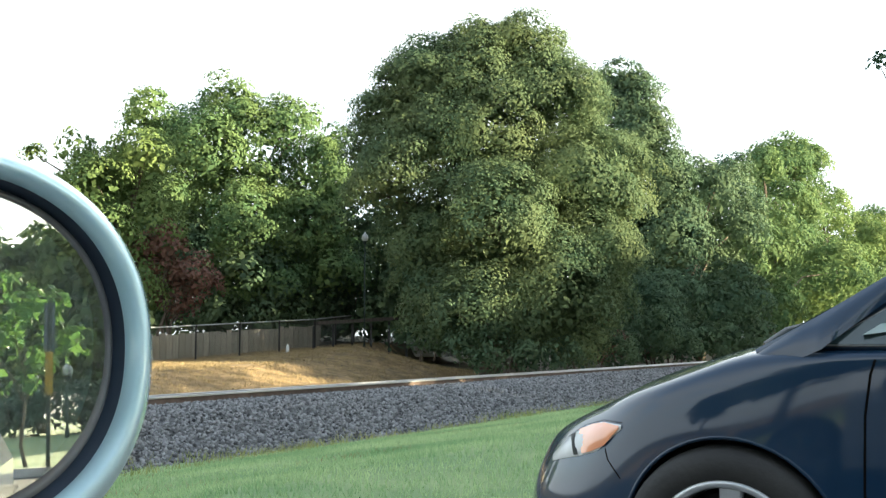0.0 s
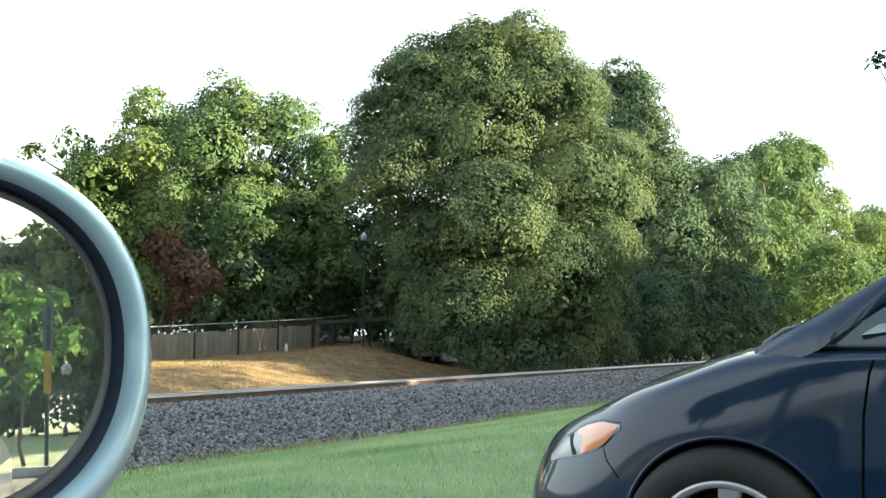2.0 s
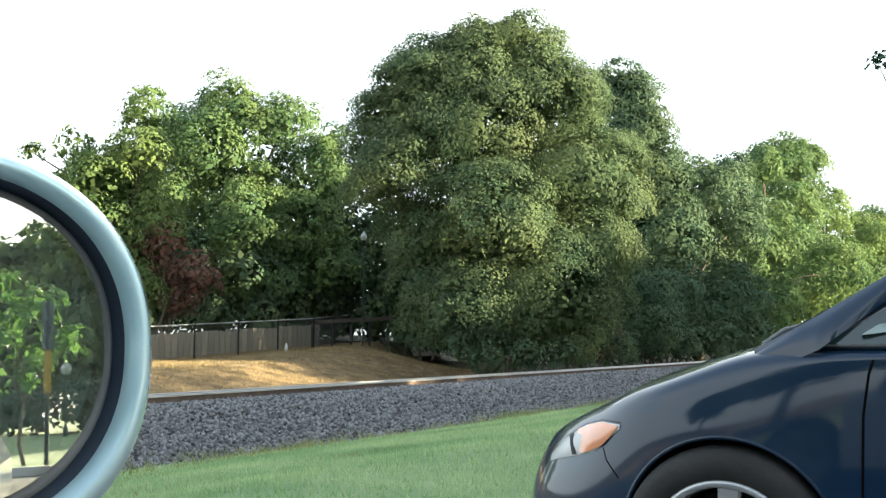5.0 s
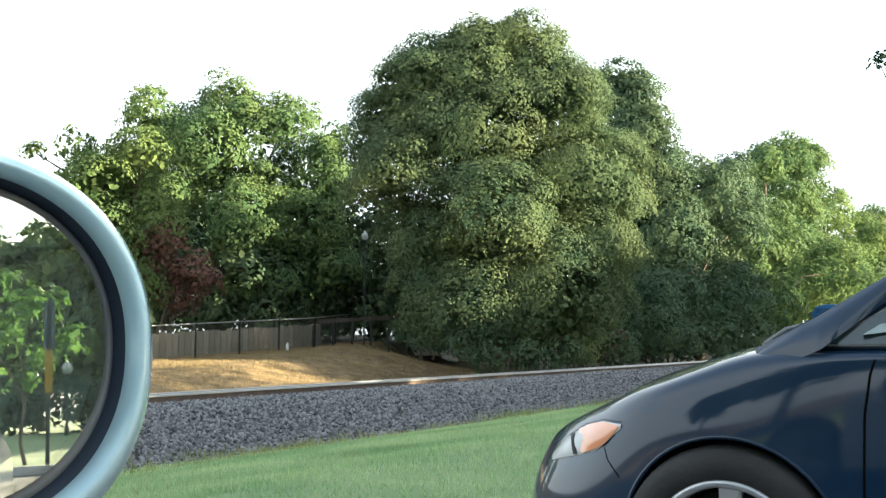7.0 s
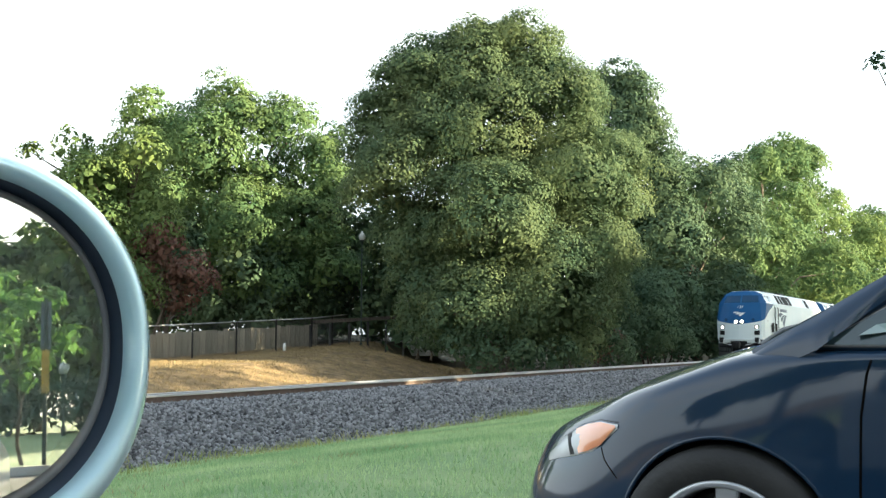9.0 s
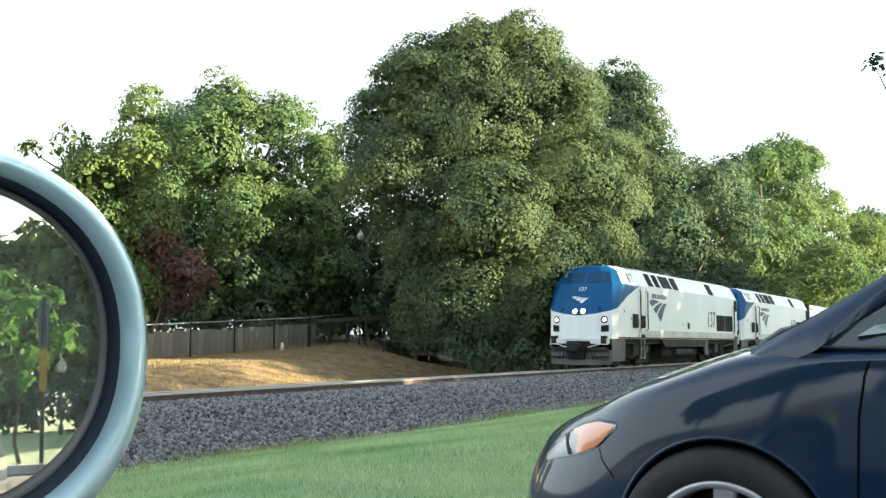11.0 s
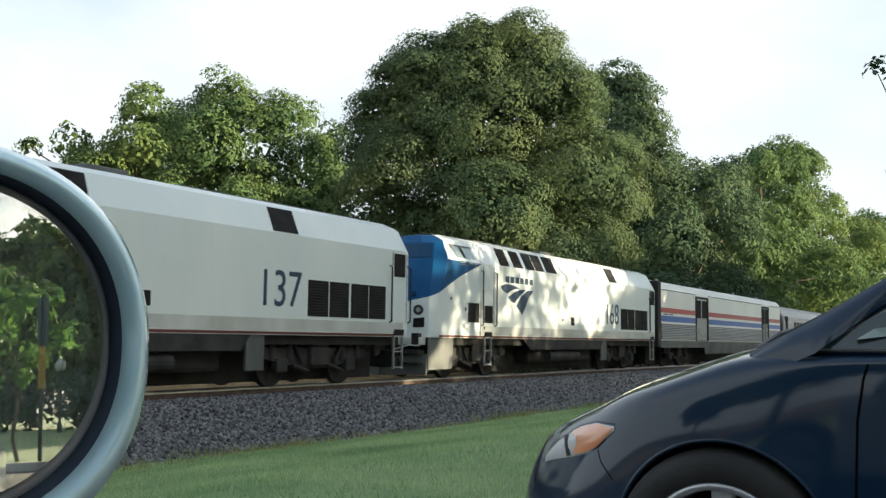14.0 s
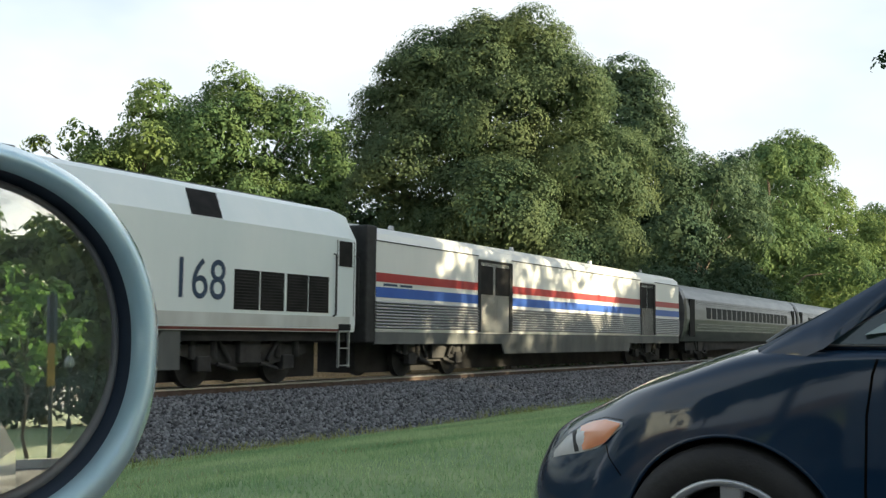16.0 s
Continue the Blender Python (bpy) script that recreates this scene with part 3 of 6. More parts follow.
# the first stands unseen behind the oak, added to shade the tulip tree
RIGHT = ((4.0, 57.5, [(0, 10.5, 2.6), (-1.5, 8.0, 2.4, 3), (1.5, 8.2, 2.4, -1), (0, 5.0, 2.8, 2.5), (-2.0, 3.0, 2.2, 3), (2.0, 3.0, 2.2), (0.5, 12.5, 1.8, 1), (0, 6.5, 2.4, 5.5), (-0.5, 10.5, 2.2, 4.5)]),
         (20.3, 80.9, [(-0.1, 14.1, 2.6, -0.7), (6.7, 16.7, 2.5, 10.5), (3.7, 11.9, 4.3, 5.7), (-2.8, 9.5, 3.2, -5.0), (1.0, 6.5, 3.7, 1.3), (-4.2, 5.1, 2.9, -7.2), (5.4, 4.9, 3.6, 8.8), (-5.5, 2.2, 2.0, -9.4), (-0.7, 2.3, 2.3, -1.3)]),
         (35.3, 107.1, [(-2.6, 19.5, 2.3, -5.4), (2.8, 21.7, 2.9, 3.5), (8.4, 23.7, 2.4, 12.7), (3.4, 16.7, 5.4, 4.7), (-3.5, 11.2, 4.8, -6.4), (7.9, 10.9, 5.4, 12.7), (-2.4, 5.6, 4.1, -4.4), (-8.0, 10.0, 3.2, -13.9)]),
         (52.0, 134.0, [(-7.5, 23.4, 2.4, -13), (0, 19.0, 4.4, 0), (10, 16.6, 4.6, 15), (3.5, 11.9, 5.6, 6), (-6, 6.5, 4.2, -10), (11.0, 6.0, 5.4, 18)]),
         (77.0, 172.0, [(0, 22.8, 3.2, 5), (-2, 15.4, 6.0, 3), (4, 8, 6, 3), (-6, 7, 5, -6)]))
for i, (x, y, lobes) in enumerate(RIGHT):
    tree("woodland_tree", (x, y, -0.9), lobes, M["leaf_light"] if i == 3 else M["leaf"] if i > 1 else M["leaf_dark"], "sunlit green woodland tree along the track; the hidden first adds shade", 0.35, 0.2 + 0.05 * i, 1.35, 19 + i, 0.8 + 0.15 * i, group="trees along the track")
tree("crape_myrtle", (-13.66, 51.1, 0.55), [(-0.4, 5.3, 1.2), (-1.3, 3.9, 1.4), (0.8, 3.6, 1.4), (-0.1, 2.6, 1.4), (-1.9, 5.0, 0.9)],
     M["leaf_red"], "reddish-brown leaved small tree behind the fence", 0.09, 0.17, 1.2, 31, 0.5, stems=4)
tree("red_shrub", (8.51, 54.8, -0.7), [(-0.3, 2.8, 1.2), (0.5, 1.3, 1.1), (-0.8, 1.2, 1.1)], M["leaf_red"], "dull red-brown shrub under the oak", 0.06, 0.15, 1.2, 32, 0.45, "shrub", stems=3)
for i, (x, y, z, lobes) in enumerate(((2.6, 44.6, -0.75, [(-0.5, 1.3, 1.1), (1.2, 0.9, 0.9), (-1.7, 1.5, 1.0), (2.5, 1.0, 0.9), (-2.4, 3.0, 1.0)]),
                                      (10.5, 60.5, -0.75, [(-1.5, 1.4, 1.3), (0.5, 1.2, 1.2), (2.5, 2.2, 1.6), (-3, 3.5, 1.5)]),
                                      (16.0, 70.0, -0.75, [(-2, 1.4, 1.4), (1.0, 2.0, 1.7), (3.5, 1.6, 1.6), (0, 4.5, 2.2)]),
                                      (6.5, 50.8, -0.75, [(-2.2, 1.0, 1.1), (0.2, 1.1, 1.2), (2.0, 1.2, 1.2), (1.0, 2.6, 1.3)]),
                                      (13.2, 65.0, -0.75, [(-2.5, 1.2, 1.4), (0.2, 1.4, 1.5), (2.4, 1.5, 1.5), (0.5, 4.0, 2.0), (-2, 4.2, 1.8)]),
                                      (21.0, 77.5, -0.75, [(-2.5, 1.4, 1.6), (0.5, 1.6, 1.7), (3.2, 1.7, 1.8), (0.5, 4.4, 2.2)]),
                                      (-2.0, 66.0, 0.3, [(-2.5, 2.0, 1.8), (1.0, 2.2, 1.9), (3.5, 4.0, 2.2), (-1, 5.0, 2.2), (5, 2, 2)]),
                                      (-5.2, 64.0, 0.4, [(-2.5, 2.2, 2.2), (1.0, 2.4, 2.2), (-0.5, 5.5, 2.6), (1.8, 7.6, 2.4), (-2, 8.4, 2.2), (3.4, 4.6, 2.2)]),
                                      (-1.0, 57.0, 0.1, [(-1.2, 0.9, 0.9), (0.6, 1.1, 1.1), (2.2, 1.2, 1.1)]),
                                      (-10.8, 63.0, 0.5, [(-2.5, 2.2, 2.2), (1.0, 2.4, 2.2), (3.2, 3.0, 2.0), (0, 5, 2.2)]),
                                      (-18.0, 60.0, 0.6, [(-2.5, 2.0, 2.0), (1.0, 2.2, 2.1), (4.5, 2.5, 2.2), (8, 2.2, 2.0), (2, 5.5, 2.6), (7, 5, 2.4)]))):
    tree("undergrowth", (x, y, z), lobes, M["leaf_dark"], "dense dark-green undergrowth below the trees", 0.07, 0.13 if i in (0, 3) else 0.17 if i in (1, 4) else 0.26, 1.3, 40 + i, 0.65, "shrub", "undergrowth", stems=3)
FAR_LOBES = [(0, 13, 3.5), (-3, 10.5, 3.2), (3.2, 10.8, 3.2), (0, 8, 4), (-4.5, 6, 3), (4.5, 6, 3), (0, 3, 3.2), (-3, 2.2, 2.5), (3.2, 2.2, 2.5)]
far = tree("background_tree", (-26, 84, 1.0), FAR_LOBES, M["leaf"], "green tree in the woods behind", 0.3, 0.62, 1.2, 50, 1.2, group="trees of the far woods")
for i, (x, y, s) in enumerate(((-38, 80, 0.85), (-12, 92, 0.85), (0, 96, 0.85), (9, 100, 0.8), (20, 112, 0.9), (32, 132, 1.0), (60, 180, 1.2), (95, 230, 1.4), (-52, 78, 0.8))):
    m = pose(x, y, 0.6, 0, 0, i * 77)
    o = copy_thing(far, m)
    o.scale = (s, s, s)

# trees beyond the road, whose shade falls on the verge and the train, and added unseen ones
SHADE = [(0, 12.5, 2.6), (-2.6, 10.5, 2.6), (2.7, 10.4, 2.6), (0, 8.5, 3.2), (-3.8, 6.8, 2.4), (3.9, 6.9, 2.4), (0, 5.5, 2.8), (-2.2, 4.0, 2.0), (2.3, 4.0, 2.0)]
roadside = tree("roadside_tree", (28.7, 4.7, 0.05), SHADE, M["leaf_light"], "broad green roadside tree, with unseen copies added for shade", 0.3, 0.62, 1.25, 60, 0.95, group="roadside trees")
# copies scaled 1.6 and 1.7 are unseen, enlarged to darken the sedan's reflections
# low copies at y 24 to 35 are unseen, added to shade the ballast
for i, (x, y, s) in enumerate(((28.6, 10.0, 1.35), (29.6, 15.3, 1.4), (37.8, 9.2, 1.5), (38.7, 12.6, 1.5), (33.8, -1.6, 1.3), (41.9, -31.3, 0.75), (44.4, -28.6, 0.72), (43.6, -25.1, 0.76), (46.6, -23.7, 0.72), (49.5, -21.9, 0.8), (38.7, 15.5, 1.5), (47, -35, 0.8), (43.0, 39.9, 0.97), (45.9, 46.0, 1.2), (50.4, 52.6, 1.15), (53.7, 60.2, 1.2), (60.7, 68.9, 1.25), (66.7, 78.9, 1.25), (72.7, 88.9, 1.3), (79.7, 99.9, 1.3), (42.7, 34.8, 0.78), (42.8, 30.6, 0.72), (46.3, 32.9, 0.72), (56.3, 45.1, 1.1), (60.8, 52.2, 1.3), (65.9, 58.7, 1.3), (19.4, 26.8, 0.33), (18.8, 24.4, 0.33), (21.0, 31.8, 0.33), (20.2, 29.2, 0.33), (22.6, 35.0, 0.34), (3, -27, 0.9), (-6, -31, 1.0), (-16, -30, 1.6), (-26, -34, 1.7), (-38, -32, 1.7), (12, -34, 1.0), (21, -36, 1.0), (-52, -30, 1.1))):
    o = copy_thing(roadside, pose(x, y, 0.05, 0, 0, 40 + i * 63))
    o.scale = (s, s, s)
roadside.scale = (1.3, 1.3, 1.3)
tree("roadside_tree", (36.4, 29.6, 0.05), [(0, 13.8, 2.4), (-2, 12.3, 2.2), (2.4, 12.1, 2.3), (0.5, 9.0, 2.4), (-2.5, 6.5, 1.9), (3, 6.4, 1.9)], M["leaf"], "thin-crowned green roadside tree across the road", 0.2, 0.34, 0.26, 61, 0.7, group="roadside trees")
tree("roadside_tree", (34.6, 26.0, 0.05), [(0, 14.0, 2.2), (-2, 10.6, 2.0), (2.4, 10.4, 2.1), (0.5, 7.6, 2.2), (-2.5, 5.4, 1.7), (3, 5.0, 1.7)], M["leaf"], "thin-crowned green roadside tree across the road", 0.2, 0.34, 0.26, 62, 0.7, group="roadside trees")
tree("dogwood_tree", (14.25, -9.25, 0.05), [(0, 2.4, 0.6), (-0.2, 2.85, 0.45, -0.3), (0.2, 2.65, 0.35, 0.35), (0.2, 1.75, 0.4, 0.2), (0.4, 2.05, 0.26, 0.72), (-0.3, 2.0, 0.6, -0.5), (0.05, 1.4, 0.28, 0.1), (-0.5, 2.3, 0.6, -0.9)], M["leaf_fresh"], "young light-green tree beside the sign post", 0.035, 0.13, 1.1, 63, 0.3, deep=0.2)
for i, (x, y) in enumerate(((36.0, -27.5), (37.3, -24.6), (39.0, -22.0), (34.8, -30.3), (33.6, -33.2), (40.6, -19.4), (38.2, -28.5))):
    tree("hedge_shrub", (x, y, 0.0), [(0, 1.2, 1.4), (1.6, 1.1, 1.3), (-1.6, 1.1, 1.3), (0.6, 2.0, 1.1)], M["leaf_dark"], "dark evergreen shrub beyond the road", 0.06, 0.2, 1.2, 64 + i, 0.5, "shrub", "shrubs beyond the road", stems=2)
tree("parking_tree", (14.0, 28.4, 0.0), [(0.2, 8.6, 1.1), (1.4, 7.6, 1.2), (0.3, 6.2, 1.1), (1.5, 5.4, 1.0), (-1.3, 8.95, 0.2)], M["leaf_dark"], "small tree whose branch tip reaches over the parking area", 0.12, 0.16, 0.8, 71, 0.45, deep=0.2)

# ---- train ----
TRAIN = []
SECTION = [(1.50, 1.22), (1.53, 1.36), (1.53, 3.57), (1.16, 4.22), (0.80, 4.37), (0.0, 4.41)]   # half width, height above the rail


def section_y(z):
    t = sorted((z_, y_) for y_, z_ in SECTION)
    return lerp_table(t, z)


def side_panel(bm, s0, s1, z0, z1, out=0.012, side=-1, skew=0.0):
    """A panel that lies on the body's side, following its slope; skew leans its upper end backwards."""
    pts = [(s0, z0), (s1, z0), (s1 + skew, z1), (s0 + skew, z1)]
    thick = 0.012
    slab(bm, [(s, side * (section_y(z) + out - thick), z) for s, z in pts], (0, side * thick, 0))
    return bm


NOSE = [  # rows from sill to roof: (distance from the front, half width, height) from the middle line to the cab side
    [(0.80, 0, 1.22), (0.92, 0.75, 1.22), (1.12, 1.38, 1.22), (1.35, 1.50, 1.22), (2.6, 1.50, 1.22), (4.0, 1.50, 1.22)],
    [(0.84, 0, 2.18), (0.95, 0.75, 2.27), (1.16, 1.36, 2.40), (1.42, 1.53, 2.52), (2.6, 1.53, 3.05), (4.0, 1.53, 3.53)],
    [(1.18, 0, 2.95), (1.26, 0.72, 2.95), (1.42, 1.28, 2.95), (1.70, 1.53, 3.0), (2.6, 1.53, 3.3), (4.0, 1.53, 3.545)],
    [(1.50, 0, 3.55), (1.54, 0.68, 3.55), (1.66, 1.19, 3.55), (1.96, 1.52, 3.55), (2.6, 1.53, 3.55), (4.0, 1.53, 3.55)],
    [(1.88, 0, 4.10), (1.90, 0.64, 4.09), (1.97, 1.02, 4.06), (2.2, 1.18, 4.15), (2.6, 1.16, 4.22), (4.0, 1.16, 4.22)],
    [(2.12, 0, 4.33), (2.14, 0.42, 4.32), (2.2, 0.66, 4.30), (2.3, 0.80, 4.33), (2.6, 0.80, 4.37), (4.0, 0.80, 4.37)],
    [(2.6, 0, 4.41), (2.6, 0.1, 4.405), (2.6, 0.2, 4.40), (2.62, 0.3, 4.395), (2.7, 0.3, 4.395), (4.0, 0.3, 4.395)],
]


def nose_quad(r, c, u0, u1, v0, v1, side, out):
    """A panel on one field of the nose's net, set off by out."""
    q = [Vector((NOSE[i][j][0], NOSE[i][j][1] * side, NOSE[i][j][2])) for i, j in ((r, c), (r, c + 1), (r + 1, c + 1), (r + 1, c))]
    n = (q[1] - q[0]).cross(q[3] - q[0]).normalized()
    if n.x > 0 or (abs(n.x) < 0.2 and n.y * side < 0):
        n = -n
    f = lambda u, v: q[0].lerp(q[1], u).lerp(q[3].lerp(q[2], u), v) + n * out
    return [f(u0, v0), f(u1, v0), f(u1, v1), f(u0, v1)], n


def wheelset(parent, s, r=0.51):
    w = new("wheelset")
    w.parent = parent
    w.matrix_basis = pose(s, 0, r)
    for k in (-1, 1):
        bm = bmesh.new()
        cyl(bm, (0, k * 0.70, 0), (0, k * 0.83, 0), r, r, 28)
        cyl(bm, (0, k * 0.68, 0), (0, k * 0.70, 0), r + 0.025, r + 0.025, 28)
        part("wheel", bm, M["gear_grey"], w)
    bm = bmesh.new()
    cyl(bm, (0, -0.95, 0), (0, 0.95, 0), 0.09, 0.09, 12)
    part("axle", bm, M["dark"], w)
    return w


WHEELSETS = []


def bogie(parent, s, half):
    """A truck: side frames, springs, boxes and two turning wheelsets."""
    b = new("bogie")
    b.parent = parent
    b.matrix_basis = pose(s, 0, 0)
    for k in (-1, 1):
        bm = bmesh.new()
        slab(bm, [(-half - 0.75, k * 0.98, 0.72), (-half - 0.35, k * 0.98, 0.62), (-0.5, k * 0.98, 0.42), (0.5, k * 0.98, 0.42), (half + 0.35, k * 0.98, 0.62), (half + 0.75, k * 0.98, 0.72),
                  (half + 0.7, k * 0.98, 0.92), (-half - 0.7, k * 0.98, 0.92)], (0, k * 0.14, 0))
        for q in (-1, 1):
            box(bm, q * half - 0.2, q * half + 0.2, min(k * 1.0, k * 1.2), max(k * 1.0, k * 1.2), 0.34, 0.68, 0.03)
            for e in (-0.32, 0.32):
                cyl(bm, (q * half + e, k * 1.12, 0.62), (q * half + e, k * 1.12, 1.05), 0.09, 0.09, 10)
            cyl(bm, (q * half * 0.45, k * 1.2, 0.55), (q * half * 0.75, k * 1.2, 1.1), 0.05, 0.05, 8)
            cyl(bm, (q * half * 0.5 + 0.3, k * 1.18, 0.36), (q * half * 0.5 - 0.3, k * 1.18, 0.5), 0.045, 0.045, 8)
        box(bm, -0.35, 0.35, min(k * 1.0, k * 1.25), max(k * 1.0, k * 1.25), 0.5, 1.1, 0.03)
        part("side_frame", bm, M["gear_grey"] if k < 0 else M["dark"], b)
    bm = bmesh.new()
    box(bm, -half, half, -0.6, 0.6, 0.55, 1.05)
    part("bolster", bm, M["dark"], b)
    for q in (-half, half):
        WHEELSETS.append((wheelset(parent, s + q), s + q, 0.51))


def ladder(parent, s, y, z0, z1, w=0.42):
    bm = bmesh.new()
    for k in (-1, 1):
        box(bm, s + k * w / 2 - 0.02, s + k * w / 2 + 0.02, y - 0.03, y + 0.03, z0, z1)
    n = max(2, int((z1 - z0) / 0.3))
    for i in range(n):
        z = z0 + 0.05 + (z1 - z0 - 0.1) * i / (n - 1)
        box(bm, s - w / 2, s + w / 2, y - 0.05, y + 0.05, z - 0.015, z + 0.015)
    part("ladder", bm, M["galv"], parent, "silver step ladder")


def text_part(body, size, m, material, parent, name="number"):
    cu = bpy.data.curves.new(name, "FONT")
    cu.body = body
    cu.size = size
    cu.align_x, cu.align_y = "CENTER", "CENTER"
    cu.extrude = 0.004
    tmp = bpy.data.objects.new("tmp", cu)
    me = bpy.data.meshes.new_from_object(tmp)
    bpy.data.objects.remove(tmp)
    me.materials.clear()
    me.materials.append(material)
    return link_mesh(name, me, parent, "", m)


def sweep_mark(parent, m, material, size, name="emblem"):
    """Three swept bands that narrow to a point, as on the flank."""
    e = size / 2.45
    bands = [[(0.0, 0.0), (0.35, 0.10), (0.95, 0.08), (1.35, -0.02), (0.85, -0.10), (0.42, -0.28), (0.12, -0.18)],
             [(0.52, -0.42), (0.95, -0.20), (1.45, -0.06), (1.85, -0.06), (1.40, -0.28), (0.98, -0.64), (0.75, -0.60)],
             [(1.10, -0.74), (1.50, -0.34), (1.95, -0.08), (2.40, -0.06), (2.05, -0.36), (1.80, -0.78), (1.55, -1.10)]]
    for b in bands:
        bm = bmesh.new()
        slab(bm, [(x * e, y * e * 0.8, 0.0) for x, y in b], (0, 0, 0.006))
        part(name, bm, material, parent, "", m=m)


def locomotive(number, lit):
    glow_or_not = M["lamp_glow"] if lit else M["lamp_off"]
    e = thing("diesel_locomotive", Matrix(), "silver diesel passenger locomotive with blue nose, " + ("headlights lit" if lit else "headlights off"), "locomotive", "locomotives of the train")
    # body
    bm = bmesh.new()
    L = 20.85
    full = [(y, z) for y, z in SECTION] + [(-y, z) for y, z in SECTION[-2::-1]]
    stations = [(4.0, 1.0), (20.55, 1.0), (L, 0.965)]
    rows = [[bm.verts.new((s, y * k, 1.22 + (z - 1.22) * (1 if k == 1 else 0.985))) for y, z in full] for s, k in stations]
    for p, q in zip(rows, rows[1:]):
        for i in range(len(full)):
            bm.faces.new((p[i], p[(i + 1) % len(full)], q[(i + 1) % len(full)], q[i]))
    bm.faces.new(rows[-1])
    part("body", bm, M["silver"], e)
    # nose, blue above the slanting line and silver below
    for colour, lab, rowsel in (("silver", "", lambda r, c: r == 0 or (c >= 3 and r >= 3)), ("blue", "blue painted nose", lambda r, c: not (r == 0 or (c >= 3 and r >= 3)))):
        bm = bmesh.new()
        for side in (-1, 1):
            for r in range(len(NOSE) - 1):
                for c in range(5):
                    if rowsel(r, c):
                        sheet(bm, [(NOSE[i][j][0], NOSE[i][j][1] * side, NOSE[i][j][2]) for i, j in ((r, c), (r, c + 1), (r + 1, c + 1), (r + 1, c))])
        bmesh.ops.remove_doubles(bm, verts=bm.verts, dist=0.002)
        part("nose" if colour == "blue" else "cab_shell", bm, M[colour], e, lab)
    for side in (-1, 1):
        bm = bmesh.new()
        for c, u0, u1 in ((0, 0.08, 1.0), (1, 0.0, 0.86)):
            q, n = nose_quad(3, c, u0, u1, 0.08, 0.92, side, 0.004)
            slab(bm, q, n * 0.012)
        part("windscreen", bm, M["cab_glass"], e, "dark windscreen pane")
        # headlamps: a pair at the middle, ditch lamps below
        q, n = nose_quad(1, 0, 0.12, 0.36, 0.08, 0.3, side, 0.01)
        c = sum(q, Vector()) / 4
        bm = bmesh.new()
        cyl(bm, c - n * 0.03, c + n * 0.03, 0.16, 0.16, 16)
        rim = part("headlight", bm, M["black_plastic"], e)
        bm = bmesh.new()
        cyl(bm, c + n * 0.028, c + n * 0.04, 0.095, 0.095, 16)
        part("lens", bm, glow_or_not, rim)
        q, n = nose_quad(0, 1, 0.42, 0.62, 0.62, 0.8, side, 0.0)
        c = sum(q, Vector()) / 4
        bm = bmesh.new()
        cyl(bm, c - n * 0.03, c + n * 0.03, 0.15, 0.15, 16)
        rim = part("ditch_light", bm, M["gear_grey"], e)
        bm = bmesh.new()
        cyl(bm, c + n * 0.028, c + n * 0.04, 0.07, 0.07, 16)
        part("lens", bm, glow_or_not, rim)
        bm = bmesh.new()
        q, n = nose_quad(0, 1, 0.3, 0.8, 0.26, 0.5, side, 0.004)
        slab(bm, q, n * 0.02)
        part("step_recess", bm, M["louvre"], e, "dark step recess")
    # coupler and pilot
    bm = bmesh.new()
    box(bm, 0.3, 1.1, -0.13, 0.13, 0.72, 1.02, 0.03)
    box(bm, 0.1, 0.36, -0.2, 0.2, 0.68, 1.06, 0.05)
    part("coupler", bm, M["dark"], e)
    bm = bmesh.new()
    for side in (-1, 1):
        slab(bm, [(0.62, 0, 0.12), (0.65, 0, 0.62), (1.05, side * 1.35, 0.75), (1.05, side * 1.35, 0.16)], (0.06, 0, 0))
    part("pilot_plough", bm, M["silver_low"], e, "dark grey snow plough")
    bm = bmesh.new()
    box(bm, 0.8, 1.14, -1.28, 1.28, 1.0, 1.225, 0.03)
    part("anticlimber", bm, M["grimed"], e, "grimy silver shelf over the coupler")
    bm = bmesh.new()
    box(bm, 0.76, 0.84, -0.52, 0.52, 0.86, 1.12, 0.02)
    box(bm, 0.5, 0.8, -0.36, 0.36, 0.36, 0.86, 0.06)
    part("draft_pocket", bm, M["louvre"], e, "black coupler pocket")
    for side in (-1, 1):
        bm = bmesh.new()
        tube(bm, [(0.7, side * 0.45, 0.86), (0.66, side * 0.62, 0.9), (0.68, side * 1.0, 1.0), (0.76, side * 1.3, 0.98)], 0.018, 6)
        part("cut_lever", bm, M["white"], e, "white uncoupling lever")
        q, n = nose_quad(1, 1, 0.1, 0.3, 0.16, 0.4, side, 0.0)
        c = sum(q, Vector()) / 4
        bm = bmesh.new()
        cyl(bm, c - n * 0.03, c + n * 0.05, 0.1, 0.085, 16)
        part("marker_light", bm, M["cab_glass"], e, "dark round marker light")
        bm = bmesh.new()
        box(bm, 0.78, 0.98, min(side * 1.0, side * 1.24), max(side * 1.0, side * 1.24), 0.98, 1.34, 0.02)
        part("corner_post", bm, M["dark"], e)
        bm = bmesh.new()
        box(bm, 0.72, 1.0, min(side * 0.62, side * 1.28), max(side * 0.62, side * 1.28), 0.44, 0.5, 0.01)
        part("corner_step", bm, M["dark"], e, "dark corner step")
    bm = bmesh.new()
    box(bm, 0.75, 1.05, -1.25, -0.35, 0.72, 0.86, 0.02)
    part("buffer_beam", bm, M["gear_grey"], e)
    bm = bmesh.new()
    box(bm, 0.75, 1.05, 0.35, 1.25, 0.72, 0.86, 0.02)
    part("buffer_beam", bm, M["gear_grey"], e)
    for y in (-0.75, -0.6, -0.45, 0.45, 0.6, 0.75):
        bm = bmesh.new()
